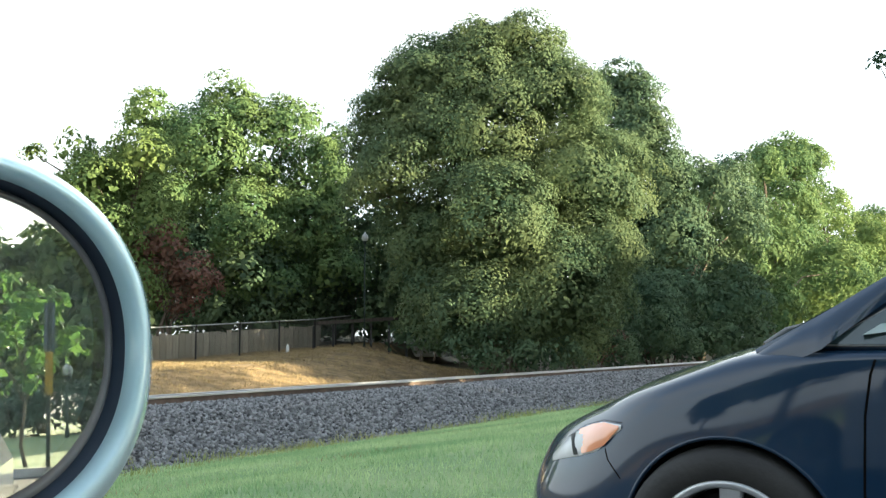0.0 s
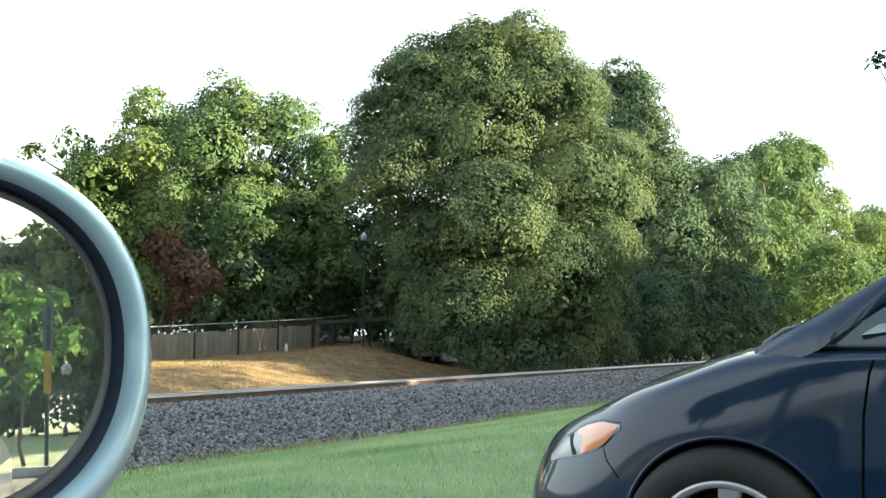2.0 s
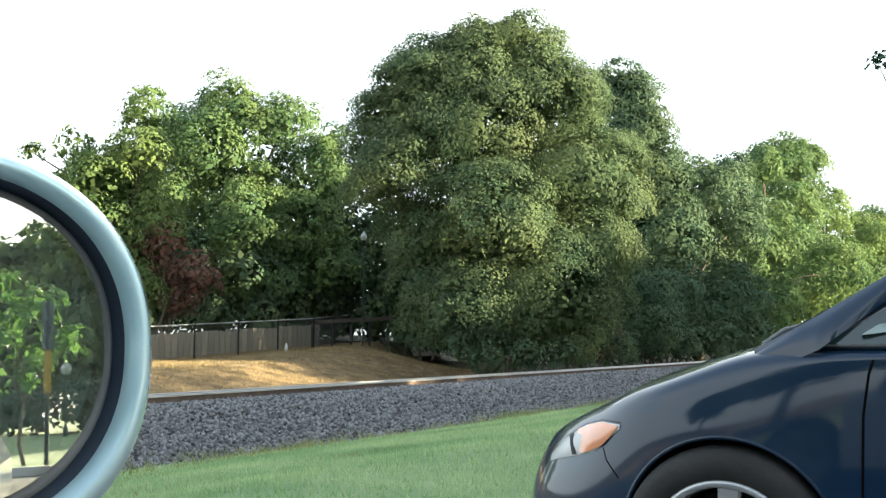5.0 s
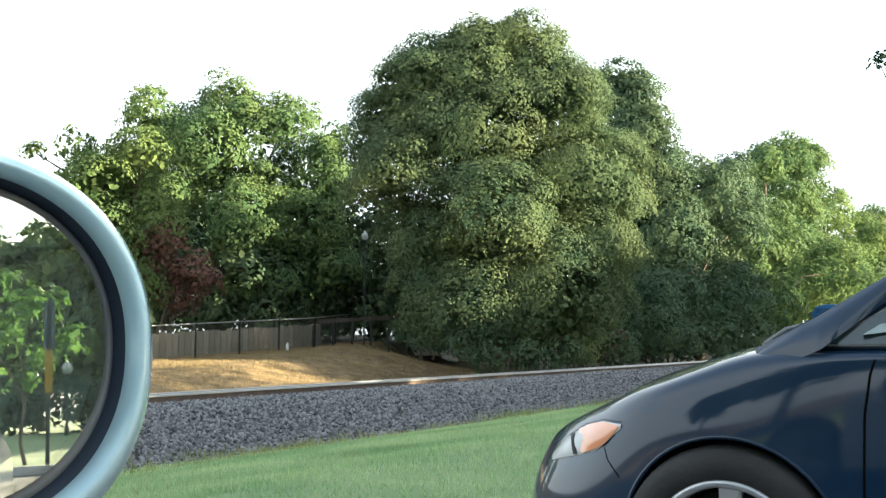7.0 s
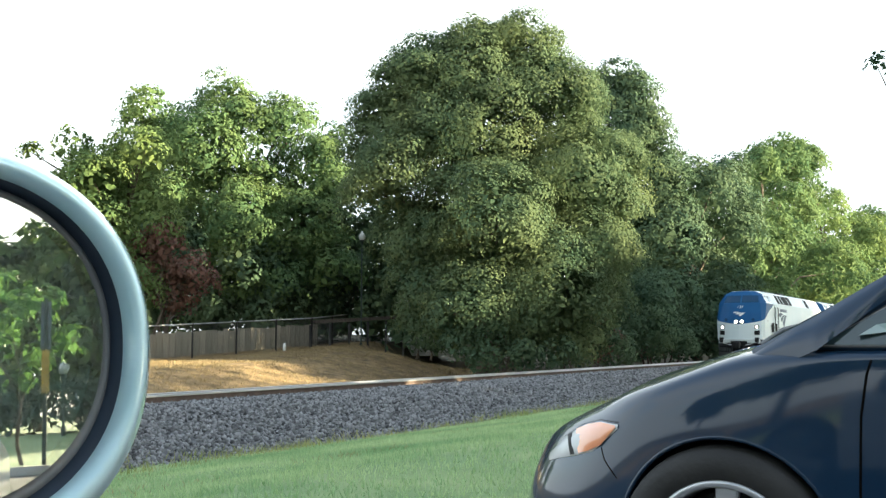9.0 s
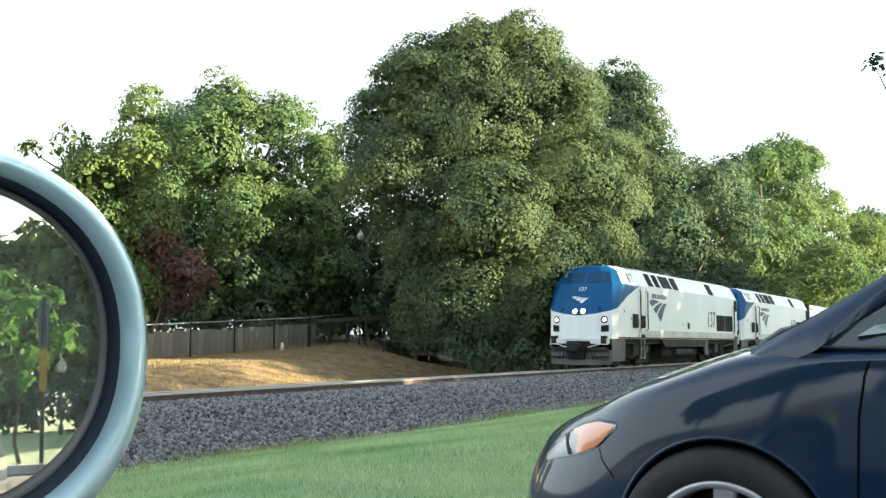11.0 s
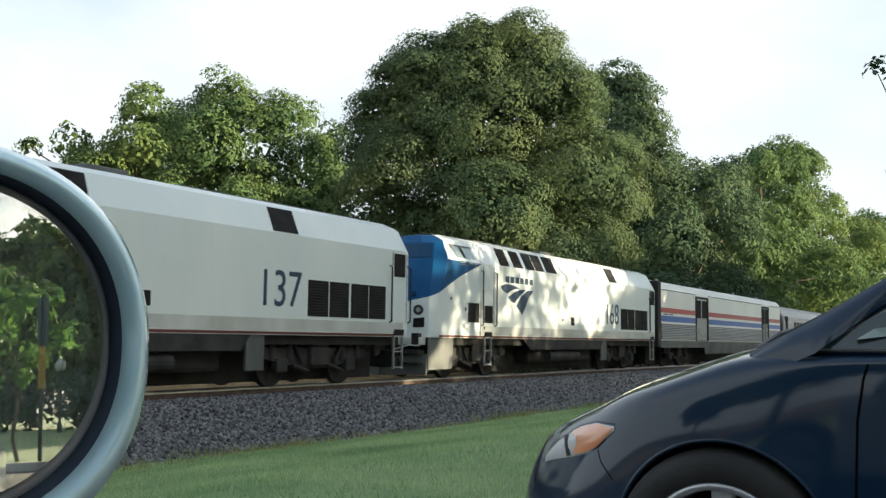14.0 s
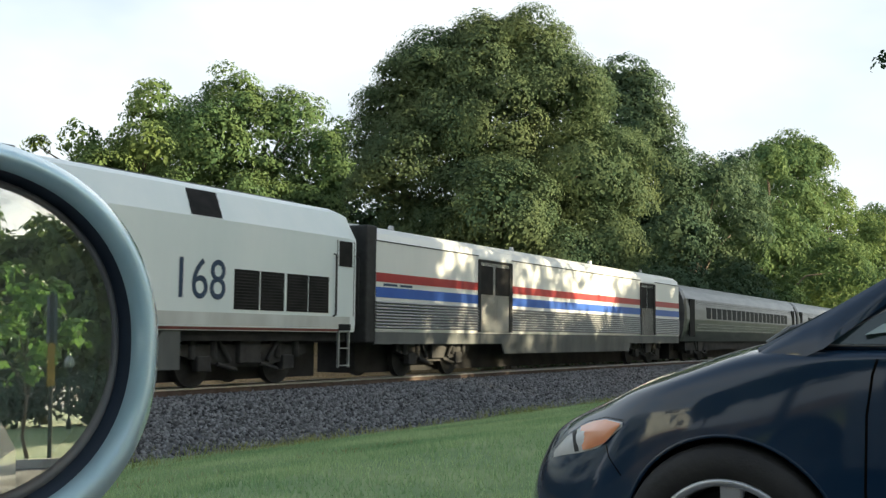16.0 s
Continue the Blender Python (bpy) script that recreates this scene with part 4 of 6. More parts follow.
        tube(bm, [(0.86, y, 1.0), (0.64, y, 0.8), (0.7, y * 1.05, 0.45), (0.78, y * 1.1, 0.4)], 0.025, 6)
        part("air_hose", bm, M["gasket"], e)
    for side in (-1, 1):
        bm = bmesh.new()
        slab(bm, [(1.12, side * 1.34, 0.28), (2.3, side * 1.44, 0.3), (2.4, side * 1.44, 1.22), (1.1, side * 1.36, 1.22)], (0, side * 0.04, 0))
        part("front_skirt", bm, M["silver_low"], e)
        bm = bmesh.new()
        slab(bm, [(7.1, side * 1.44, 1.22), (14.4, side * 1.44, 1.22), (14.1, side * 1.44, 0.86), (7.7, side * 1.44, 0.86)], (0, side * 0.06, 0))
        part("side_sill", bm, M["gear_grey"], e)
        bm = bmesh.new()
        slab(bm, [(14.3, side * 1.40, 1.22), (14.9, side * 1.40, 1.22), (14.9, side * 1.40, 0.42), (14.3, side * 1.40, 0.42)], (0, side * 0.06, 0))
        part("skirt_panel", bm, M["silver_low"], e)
        bm = bmesh.new()
        side_panel(bm, 1.5, 20.6, 1.235, 1.295, 0.008, side)
        part("red_line", bm, M["line_red"], e, "dull red stripe")
        bm = bmesh.new()
        side_panel(bm, 4.0, 20.55, 1.33, 1.6, 0.006, side)
        part("dirty_band", bm, M["grimed"], e, "road-grimed lower band")
    bm = bmesh.new()
    box(bm, 8.2, 13.8, -1.2, 1.2, 0.38, 1.0, 0.12)
    part("fuel_tank", bm, M["dark"], e)
    bm = bmesh.new()
    cyl(bm, (9.5, -1.25, 0.62), (12.2, -1.25, 0.62), 0.2, 0.2, 14)
    part("air_reservoir", bm, M["gear_grey"], e)
    bm = bmesh.new()
    box(bm, 1.5, 20.6, -1.35, 1.35, 1.0, 1.22)
    # added dark core down to the rails, standing for the shade below
    box(bm, 1.6, 20.3, -0.62, 0.62, 0.12, 1.05)
    part("underframe", bm, M["dark"], e)
    bogie(e, 4.35, 1.37)
    bogie(e, 17.25, 1.37)
    for side in (-1, 1):
        # intake windows on the slanting upper flank
        for s0, s1 in ((5.35, 6.0), (6.35, 7.0), (7.3, 8.0), (8.06, 8.75), (8.95, 9.85), (15.05, 15.95)):
            bm = bmesh.new()
            side_panel(bm, s0, s1, 3.6, 4.19, 0.012, side, 0.12)
            pn = part("intake", bm, M["louvre"], e, "dark louvred intake")
            if s0 < 7.1:
                bm = bmesh.new()
                for i in range(6):
                    z = 3.63 + i * 0.09
                    y = section_y(z) + 0.02
                    box(bm, s0 + 0.12 * (z - 3.6) / 0.59 + 0.03, s1 + 0.12 * (z - 3.6) / 0.59 - 0.03, min(side * y, side * (y + 0.02)), max(side * y, side * (y + 0.02)), z, z + 0.03)
                part("slat", bm, M["dark"], pn)
        # cab window
        bm = bmesh.new()
        side_panel(bm, 2.5, 3.85, 3.44, 4.06, 0.01, side, -0.12)
        fr = part("cab_window", bm, M["silver_low"], e, "cab side window in a pale frame")
        bm = bmesh.new()
        side_panel(bm, 2.58, 3.0, 3.5, 4.0, 0.018, side, -0.1)
        side_panel(bm, 3.2, 3.78, 3.5, 4.0, 0.018, side, -0.1)
        part("pane", bm, M["pane_pale"], fr)
        bm = bmesh.new()
        side_panel(bm, 3.03, 3.18, 3.5, 4.0, 0.018, side, -0.1)
        part("post", bm, M["louvre"], fr)
        # cab door, rails, lower recess and ladder
        for s0, z1, win in ((4.15, 3.5, False), (19.98, 3.5, True)):
            bm = bmesh.new()
            side_panel(bm, s0, s0 + 0.72, 1.62, z1, 0.008, side)
            door = part("door", bm, M["silver"], e)
            for k in (0.0, 0.7):
                bm = bmesh.new()
                side_panel(bm, s0 + k, s0 + k + 0.025, 1.62, z1, 0.012, side)
                part("door_seam", bm, M["gasket"], door)
            bm = bmesh.new()
            if win:
                side_panel(bm, s0 + 0.08, s0 + 0.62, 2.85, 3.48, 0.022, side)
            else:
                side_panel(bm, s0 + 0.08, s0 + 0.62, 1.7, 2.25, 0.022, side)
            part("door_window" if win else "door_recess", bm, M["louvre"], door)
            for k in (-0.1, 0.82):
                bm = bmesh.new()
                y = side * 1.6
                tube(bm, [(s0 + k, side * 1.52, 1.6), (s0 + k, y, 1.65), (s0 + k, y, 3.3 if not win else 3.1), (s0 + k, side * 1.5, 3.35 if not win else 3.15)], 0.024, 6)
                part("handrail", bm, M["dark"], e)
            bm = bmesh.new()
            box(bm, s0 + 0.12, s0 + 0.6, min(side * 1.3, side * 1.545), max(side * 1.3, side * 1.545), 1.26, 1.42)
            part("step_pocket", bm, M["louvre"], e)
            ladder(e, s0 + 0.36, side * 1.5, 0.35, 1.3)
        bm = bmesh.new()
        side_panel(bm, 3.2, 3.88, 1.7, 2.3, 0.012, side)
        part("cab_grille", bm, M["louvre"], e, "dark square grille")
        # engine grilles at the rear
        for s0, s1 in ((16.35, 17.15), (17.2, 18.0), (18.1, 18.86), (18.9, 19.66)):
            bm = bmesh.new()
            side_panel(bm, s0, s1, 1.68, 2.55, 0.012, side)
            pn = part("grille", bm, M["louvre"], e, "dark radiator grille")
            bm = bmesh.new()
            for i in range(12):
                z = 1.72 + i * 0.068
                box(bm, s0 + 0.03, s1 - 0.03, min(side * 1.54, side * 1.552), max(side * 1.54, side * 1.552), z, z + 0.022)
            part("slat", bm, M["dark"], pn)
        bm = bmesh.new()
        side_panel(bm, 11.1, 11.4, 1.75, 2.05, 0.012, side)
        part("filler_recess", bm, M["louvre"], e)
        for s0, z0 in ((2.1, 2.35), (3.0, 2.05), (10.3, 1.9), (4.2, 1.5)):
            bm = bmesh.new()
            side_panel(bm, s0, s0 + 0.07, z0, z0 + 0.09, 0.012, side)
            part("lifting_eye", bm, M["dark"], e)
        # emblem, plain bars for the lettering, and the road number
        mm = Matrix.Translation((5.35 if side < 0 else 7.85, side * 1.537, 2.93)) @ Euler((radians(90), 0, 0 if side < 0 else radians(180))).to_matrix().to_4x4()
        sweep_mark(e, mm, M["navy"], 2.5)
        for i in range(6):
            bm = bmesh.new()
            side_panel(bm, 5.7 + i * 0.36, 5.96 + i * 0.36, 3.07, 3.27, 0.01, side)
            part("lettering_bar", bm, M["navy"], e, "plain dark bar for lettering")
        text_part(number, 1.2, Matrix.Translation((15.32, side * 1.537, 2.24)) @ Euler((radians(90), 0, 0 if side < 0 else radians(180))).to_matrix().to_4x4() @ Matrix.Diagonal((0.88, 1, 1, 1)), M["navy"], e)
    # nose emblem and number board
    q, n = nose_quad(2, 0, 0.0, 0.5, 0.15, 0.5, -1, 0.012)
    face = (q[3] - q[0]).normalized()
    rt = Vector((0, -1, 0))
    mm = Matrix((( rt.x, face.x, n.x, 0), (rt.y, face.y, n.y, 0), (rt.z, face.z, n.z, 0), (0, 0, 0, 1)))
    sweep_mark(e, Matrix.Translation(Vector((1.13, 0.42, 2.98))) @ mm @ Matrix.Diagonal((1, 1, 1, 1)), M["white"], 0.8, "nose_emblem")
    text_part(number, 0.26, Matrix.Translation(Vector((1.30, 0, 3.3))) @ mm, M["white"], e)
    # roof
    for s0, s1, h in ((5.2, 8.5, 0.06), (10.5, 11.6, 0.12), (13.0, 19.5, 0.04)):
        bm = bmesh.new()
        box(bm, s0, s1, -0.55, 0.55, 4.3, 4.41 + h, 0.03)
        part("roof_hatch", bm, M["silver_low"], e)
    bm = bmesh.new()
    box(bm, 3.2, 3.5, -0.15, 0.15, 4.34, 4.5, 0.03)
    cyl(bm, (3.6, 0.2, 4.4), (3.2, 0.2, 4.45), 0.05, 0.1, 10)
    part("horn", bm, M["gear_grey"], e)
    return e


def baggage_car():
    e = thing("baggage_car", Matrix(), "stainless baggage car with red and blue stripes", "railway car")
    L = 25.3
    sec = [(1.46, 1.22), (1.5, 1.3), (1.5, 3.6), (1.42, 3.85), (1.2, 4.0), (0.7, 4.12), (0, 4.16)]
    bm = bmesh.new()
    full = sec + [(-y, z) for y, z in sec[-2::-1]]
    rows = [[bm.verts.new((s, y, z)) for y, z in full] for s in (0.0, L)]
    for i in range(len(full)):
        bm.faces.new((rows[0][i], rows[0][(i + 1) % len(full)], rows[1][(i + 1) % len(full)], rows[1][i]))
    for r in rows:
        bm.faces.new(r)
    part("body", bm, M["stainless_white"], e)
    bm = bmesh.new()
    box(bm, -0.42, 0.06, -1.49, 1.49, 0.95, 4.02, 0.05)
    part("end_diaphragm", bm, M["gasket"], e)
    bm = bmesh.new()
    box(bm, 0.1, L - 0.1, -1.3, 1.3, 0.95, 1.25)
    # added dark core in place of the shade beneath the car
    box(bm, 0.3, L - 0.3, -0.62, 0.62, 0.14, 1.0)
    part("underframe", bm, M["dark"], e)
    bays = ((0.0, 5.55), (7.75, 20.0), (21.85, L))
    for side in (-1, 1):
        y = side * 1.5
        lo, hi = min(y, y + side * 0.012), max(y, y + side * 0.012)
        for a, b in bays:
            for nm, z0, z1, m in (("red_stripe", 2.56, 2.8, "stripe_red"), ("blue_stripe", 2.15, 2.42, "stripe_blue")):
                bm = bmesh.new()
                box(bm, a, b, lo, hi, z0, z1)
                part(nm, bm, M[m], e, "painted stripe")
            for i in range(9):
                z = 1.36 + i * 0.082
                bm = bmesh.new()
                cyl(bm, (a, y, z), (b, y, z), 0.036, 0.036, 8)
                part("flute", bm, M["stainless"], e)
            bm = bmesh.new()
            box(bm, a, b, lo, hi, 3.62, 3.65)
            part("drip_rail", bm, M["dark"], e)
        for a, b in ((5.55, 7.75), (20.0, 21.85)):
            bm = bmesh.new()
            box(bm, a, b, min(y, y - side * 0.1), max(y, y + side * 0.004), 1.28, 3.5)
            d = part("door", bm, M["silver_low"], e, "recessed dark grey sliding baggage door")
            w = (b - a)
            bm = bmesh.new()
            for u0, u1 in ((0.06, 0.42), (0.5, 0.92)):
                box(bm, a + w * u0, a + w * u1, min(y, y + side * 0.012), max(y, y + side * 0.012), 2.45, 3.35, 0.0)
            part("window", bm, M["louvre"], d)
            bm = bmesh.new()
            box(bm, a - 0.05, a + 0.1, min(y, y + side * 0.03), max(y, y + side * 0.03), 1.28, 3.52)
            box(bm, b - 0.16, b + 0.05, min(y, y + side * 0.03), max(y, y + side * 0.03), 1.28, 3.52)
            box(bm, a, b, min(y, y + side * 0.03), max(y, y + side * 0.03), 3.46, 3.54)
            part("door_frame", bm, M["dark"], d)
        # dark silver puts the shade below the body into sill and box
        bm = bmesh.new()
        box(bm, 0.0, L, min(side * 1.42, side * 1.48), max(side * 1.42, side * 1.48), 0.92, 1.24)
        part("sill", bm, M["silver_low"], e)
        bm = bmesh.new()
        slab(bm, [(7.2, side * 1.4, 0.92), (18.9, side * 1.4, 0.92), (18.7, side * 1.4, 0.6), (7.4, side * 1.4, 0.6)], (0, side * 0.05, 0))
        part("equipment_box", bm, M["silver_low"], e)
        for a, b in ((0.35, 1.0), (1.15, 1.75)):
            bm = bmesh.new()
            box(bm, a, b, lo, hi, 2.46, 2.52)
            part("lettering_bar", bm, M["navy"], e, "plain dark bar for lettering")
    for s in (2.0, 9.5, 16.5, 22.5):
        bm = bmesh.new()
        cyl(bm, (s, -0.6, 4.1), (s, -0.6, 4.26), 0.1, 0.07, 10)
        part("roof_vent", bm, M["galv"], e)
    bogie(e, 3.6, 1.3)
    bogie(e, 21.7, 1.3)
    return e


def coach():
    e = thing("passenger_coach", Matrix(), "round-sided stainless steel passenger coach with small dark windows", "railway car", "coaches of the train")
    L = 25.5
    sec = [(1.30, 1.0), (1.46, 1.5), (1.54, 2.1), (1.54, 2.6), (1.48, 3.1), (1.32, 3.5), (1.0, 3.75), (0.5, 3.87), (0, 3.9)]
    full = sec + [(-y, z) for y, z in sec[-2::-1]]
    bm = bmesh.new()
    rows = [[bm.verts.new((s, y * k, 1.0 + (z - 1.0) * k)) for y, z in full] for s, k in ((0, 0.97), (0.3, 1), (L - 0.3, 1), (L, 0.97))]
    for p, q in zip(rows, rows[1:]):
        for i in range(len(full)):
            bm.faces.new((p[i], p[(i + 1) % len(full)], q[(i + 1) % len(full)], q[i]))
    bm.faces.new(rows[0])
    bm.faces.new(rows[-1])
    part("body", bm, M["stainless"], e)
    bm = bmesh.new()
    box(bm, -0.3, 0.05, -1.2, 1.2, 1.0, 3.6, 0.05)
    part("end_diaphragm", bm, M["gasket"], e)
    bm = bmesh.new()
    box(bm, 1.0, L - 1.0, -1.2, 1.2, 0.55, 1.1)
    # the narrow low box is added as shade under the coach
    box(bm, 0.3, L - 0.3, -0.62, 0.62, 0.14, 1.0)
    part("underframe", bm, M["dark"], e)
    for side in (-1, 1):
        for i in range(19):
            s = 3.6 + i * 1.0
            bm = bmesh.new()
            box(bm, s, s + 0.8, min(side * 1.5, side * 1.546), max(side * 1.5, side * 1.546), 2.16, 2.74, 0.008)
            part("window", bm, M["pane"], e)
        for s in (0.75, L - 1.6):
            bm = bmesh.new()
            box(bm, s, s + 0.85, min(side * 1.49, side * 1.545), max(side * 1.49, side * 1.545), 1.25, 3.1, 0.02)
            part("door", bm, M["louvre"], e, "dark end door")
        bm = bmesh.new()
        for z in (1.55, 1.7, 1.85, 2.9, 3.0):
            y = side * (lerp_table(sorted((b, a) for a, b in sec), z))
            cyl(bm, (2.0, y, z), (L - 2.0, y, z), 0.02, 0.02, 6)
        part("ribs", bm, M["stainless"], e)
    bogie(e, 3.4, 1.3)
    bogie(e, 22.1, 1.3)
    return e


M["stainless_white"] = mat("pale_brushed_panels", (0.74, 0.75, 0.72), (0.84, 0.84, 0.8), 0.36, 0.05, scale=0.5, fine=6, stretch=(1, 1, 0.25), rough_var=0.06)
TRAIN.append((locomotive("137", True), 0.0))
TRAIN.append((locomotive("168", False), 21.03))
TRAIN.append((baggage_car(), 42.75))
TRAIN.append((coach(), 68.9))
c2 = coach()
TRAIN.append((c2, 94.8))
c3 = coach()
TRAIN.append((c3, 120.7))
SUV = []

# ---- cars ----
from mathutils.bvhtree import BVHTree


def loft(bm, rings, close_ends=True):
    vs = [[bm.verts.new(p) for p in r] for r in rings]
    n = len(rings[0])
    for p, q in zip(vs, vs[1:]):
        for i in range(n):
            bm.faces.new((p[i], p[(i + 1) % n], q[(i + 1) % n], q[i]))
    if close_ends:
        bm.faces.new(vs[0][::-1])
        bm.faces.new(vs[-1])
    return bm


def ring(u, w, pts):
    """A cross-section at u: pts are (share of the half width, height), from the sill to the middle of the top."""
    rake = min(1.0, max(0.0, (u - 0.2) / 0.4)) * 0.5
    half = [(u - rake * max(0.0, z - 0.42), w * k, z) for k, z in pts]
    return half + [(x, -y, z) for x, y, z in half[::-1]]


def car_shell(stations, arches, arch_r, width):
    """A smooth body with open wheel arches, as one mesh."""
    bm = bmesh.new()
    loft(bm, [ring(*s) for s in stations])
    bmesh.ops.recalc_face_normals(bm, faces=bm.faces)
    me = bpy.data.meshes.new("shell")
    bm.to_mesh(me)
    bm.free()
    tmp = new("shell", me)
    smoother = tmp.modifiers.new("smooth", "SUBSURF")
    smoother.levels = smoother.render_levels = 4
    bpy.context.view_layer.update()
    out = bpy.data.meshes.new_from_object(tmp.evaluated_get(bpy.context.evaluated_depsgraph_get()))
    bpy.data.objects.remove(tmp)
    bm = bmesh.new()
    bm.from_mesh(out)
    gone = []
    for f in bm.faces:
        c = f.calc_center_median()
        if abs(c.y) > width * 0.6 and any(math.hypot(c.x - u, c.z - z) < arch_r for u, z in arches):
            gone.append(f)
    bmesh.ops.delete(bm, geom=gone, context="FACES")
    for v in bm.verts:
        if v.is_boundary and abs(v.co.y) > width * 0.55:
            for u, z in arches:
                d = math.hypot(v.co.x - u, v.co.z - z)
                if abs(d - arch_r) < 0.06:
                    v.co.x, v.co.z = u + (v.co.x - u) * arch_r / d, z + (v.co.z - z) * arch_r / d
    for f in bm.faces:
        f.smooth = True
    bm.to_mesh(out)
    bm.free()
    return out


def tree_of(me):
    return BVHTree.FromPolygons([v.co for v in me.vertices], [p.vertices for p in me.polygons])


def on_side(bvh, u, z, out=0.003):
    hit = bvh.ray_cast(Vector((u, 3, z)), Vector((0, -1, 0)))
    if hit[0] is None:
        hit = bvh.find_nearest(Vector((u, 0.85, z)))
    return hit[0] + hit[1] * (out if hit[1].y > 0 else -out)


def skin_patch(bvh, top, bottom, nu=14, nv=5, out=0.004):
    """A lens or panel that follows the body between two edges given as (u, z)."""
    def along(line, t):
        x = t * (len(line) - 1)
        i = min(int(x), len(line) - 2)
        a, b = line[i], line[i + 1]
        return a[0] + (b[0] - a[0]) * (x - i), a[1] + (b[1] - a[1]) * (x - i)
    bm = bmesh.new()
    g = []
    for i in range(nu + 1):
        t, b = along(top, i / nu), along(bottom, i / nu)
        row = []
        for j in range(nv + 1):
            k = j / nv
            bulge = out + 0.008 * math.sin(math.pi * k) * math.sin(math.pi * (0.06 + 0.88 * i / nu))
            row.append(bm.verts.new(on_side(bvh, b[0] + (t[0] - b[0]) * k, b[1] + (t[1] - b[1]) * k, bulge)))
        g.append(row)
    for p, q in zip(g, g[1:]):
        for j in range(nv):
            bm.faces.new((p[j], q[j], q[j + 1], p[j + 1]))
    return bm


def seam(bvh, line, r=0.004, sink=-0.002):
    pts = []
    for (a, b) in zip(line, line[1:]):
        for k in range(5):
            pts.append(on_side(bvh, a[0] + (b[0] - a[0]) * k / 5, a[1] + (b[1] - a[1]) * k / 5, sink))
    pts.append(on_side(bvh, *line[-1], sink))
    bm = bmesh.new()
    return tube(bm, pts, r, 6)


def car_wheel(parent, u, y, z, r=0.318, spokes=7):
    """A tyre on a silver alloy rim; y is the outer face, its sign the side."""
    k = 1 if y > 0 else -1
    w = new("wheel")
    w.parent = parent
    w.matrix_basis = pose(u, y, z)
    prof = [(r * 0.69, 0.0), (r * 0.72, 0.012), (r * 0.86, 0.014), (r * 0.955, 0.0), (r, -0.035), (r, -0.17), (r * 0.95, -0.2), (r * 0.69, -0.2)]
    bm = bmesh.new()
    seg = 56
    rings = [[bm.verts.new((a * math.cos(2 * math.pi * i / seg), k * b, a * math.sin(2 * math.pi * i / seg))) for i in range(seg)] for a, b in prof]
    for p, q in zip(rings, rings[1:]):
        for i in range(seg):
            bm.faces.new((p[i], p[(i + 1) % seg], q[(i + 1) % seg], q[i]))
    part("tyre", bm, M["tyre"], w, smooth=True)
    prof = [(r * 0.70, -0.02), (r * 0.70, 0.008), (r * 0.67, 0.012), (r * 0.635, 0.004), (r * 0.62, -0.03), (r * 0.61, -0.16)]
    bm = bmesh.new()
    rings = [[bm.verts.new((a * math.cos(2 * math.pi * i / seg), k * b, a * math.sin(2 * math.pi * i / seg))) for i in range(seg)] for a, b in prof]
    for p, q in zip(rings, rings[1:]):
        for i in range(seg):
            bm.faces.new((p[i], p[(i + 1) % seg], q[(i + 1) % seg], q[i]))
    rim = part("rim", bm, M["alloy"], w, smooth=True)
    for i in range(spokes):
        a = 2 * math.pi * (i + 0.08) / spokes + math.pi / 2
        d, t = Vector((math.cos(a), 0, math.sin(a))), Vector((-math.sin(a), 0, math.cos(a)))
        bm = bmesh.new()
        o = Vector((0, k, 0))
        slab(bm, [d * 0.05 - t * 0.022 - o * 0.012, d * 0.05 + t * 0.022 - o * 0.012, d * r * 0.64 + t * 0.034 - o * 0.004, d * r * 0.64 - t * 0.034 - o * 0.004], o * -0.03)
        bmesh.ops.bevel(bm, geom=bm.edges[:], offset=0.006, segments=2, affect="EDGES")
        part("spoke", bm, M["alloy"], rim)
    bm = bmesh.new()
    cyl(bm, (0, -k * 0.04, 0), (0, k * 0.006, 0), 0.062, 0.05, 24)
    part("hub", bm, M["alloy"], rim)
    bm = bmesh.new()
    cyl(bm, (0, -k * 0.12, 0), (0, -k * 0.10, 0), r * 0.56, r * 0.56, 32)
    part("brake_disc", bm, M["dark"], w)
    return w


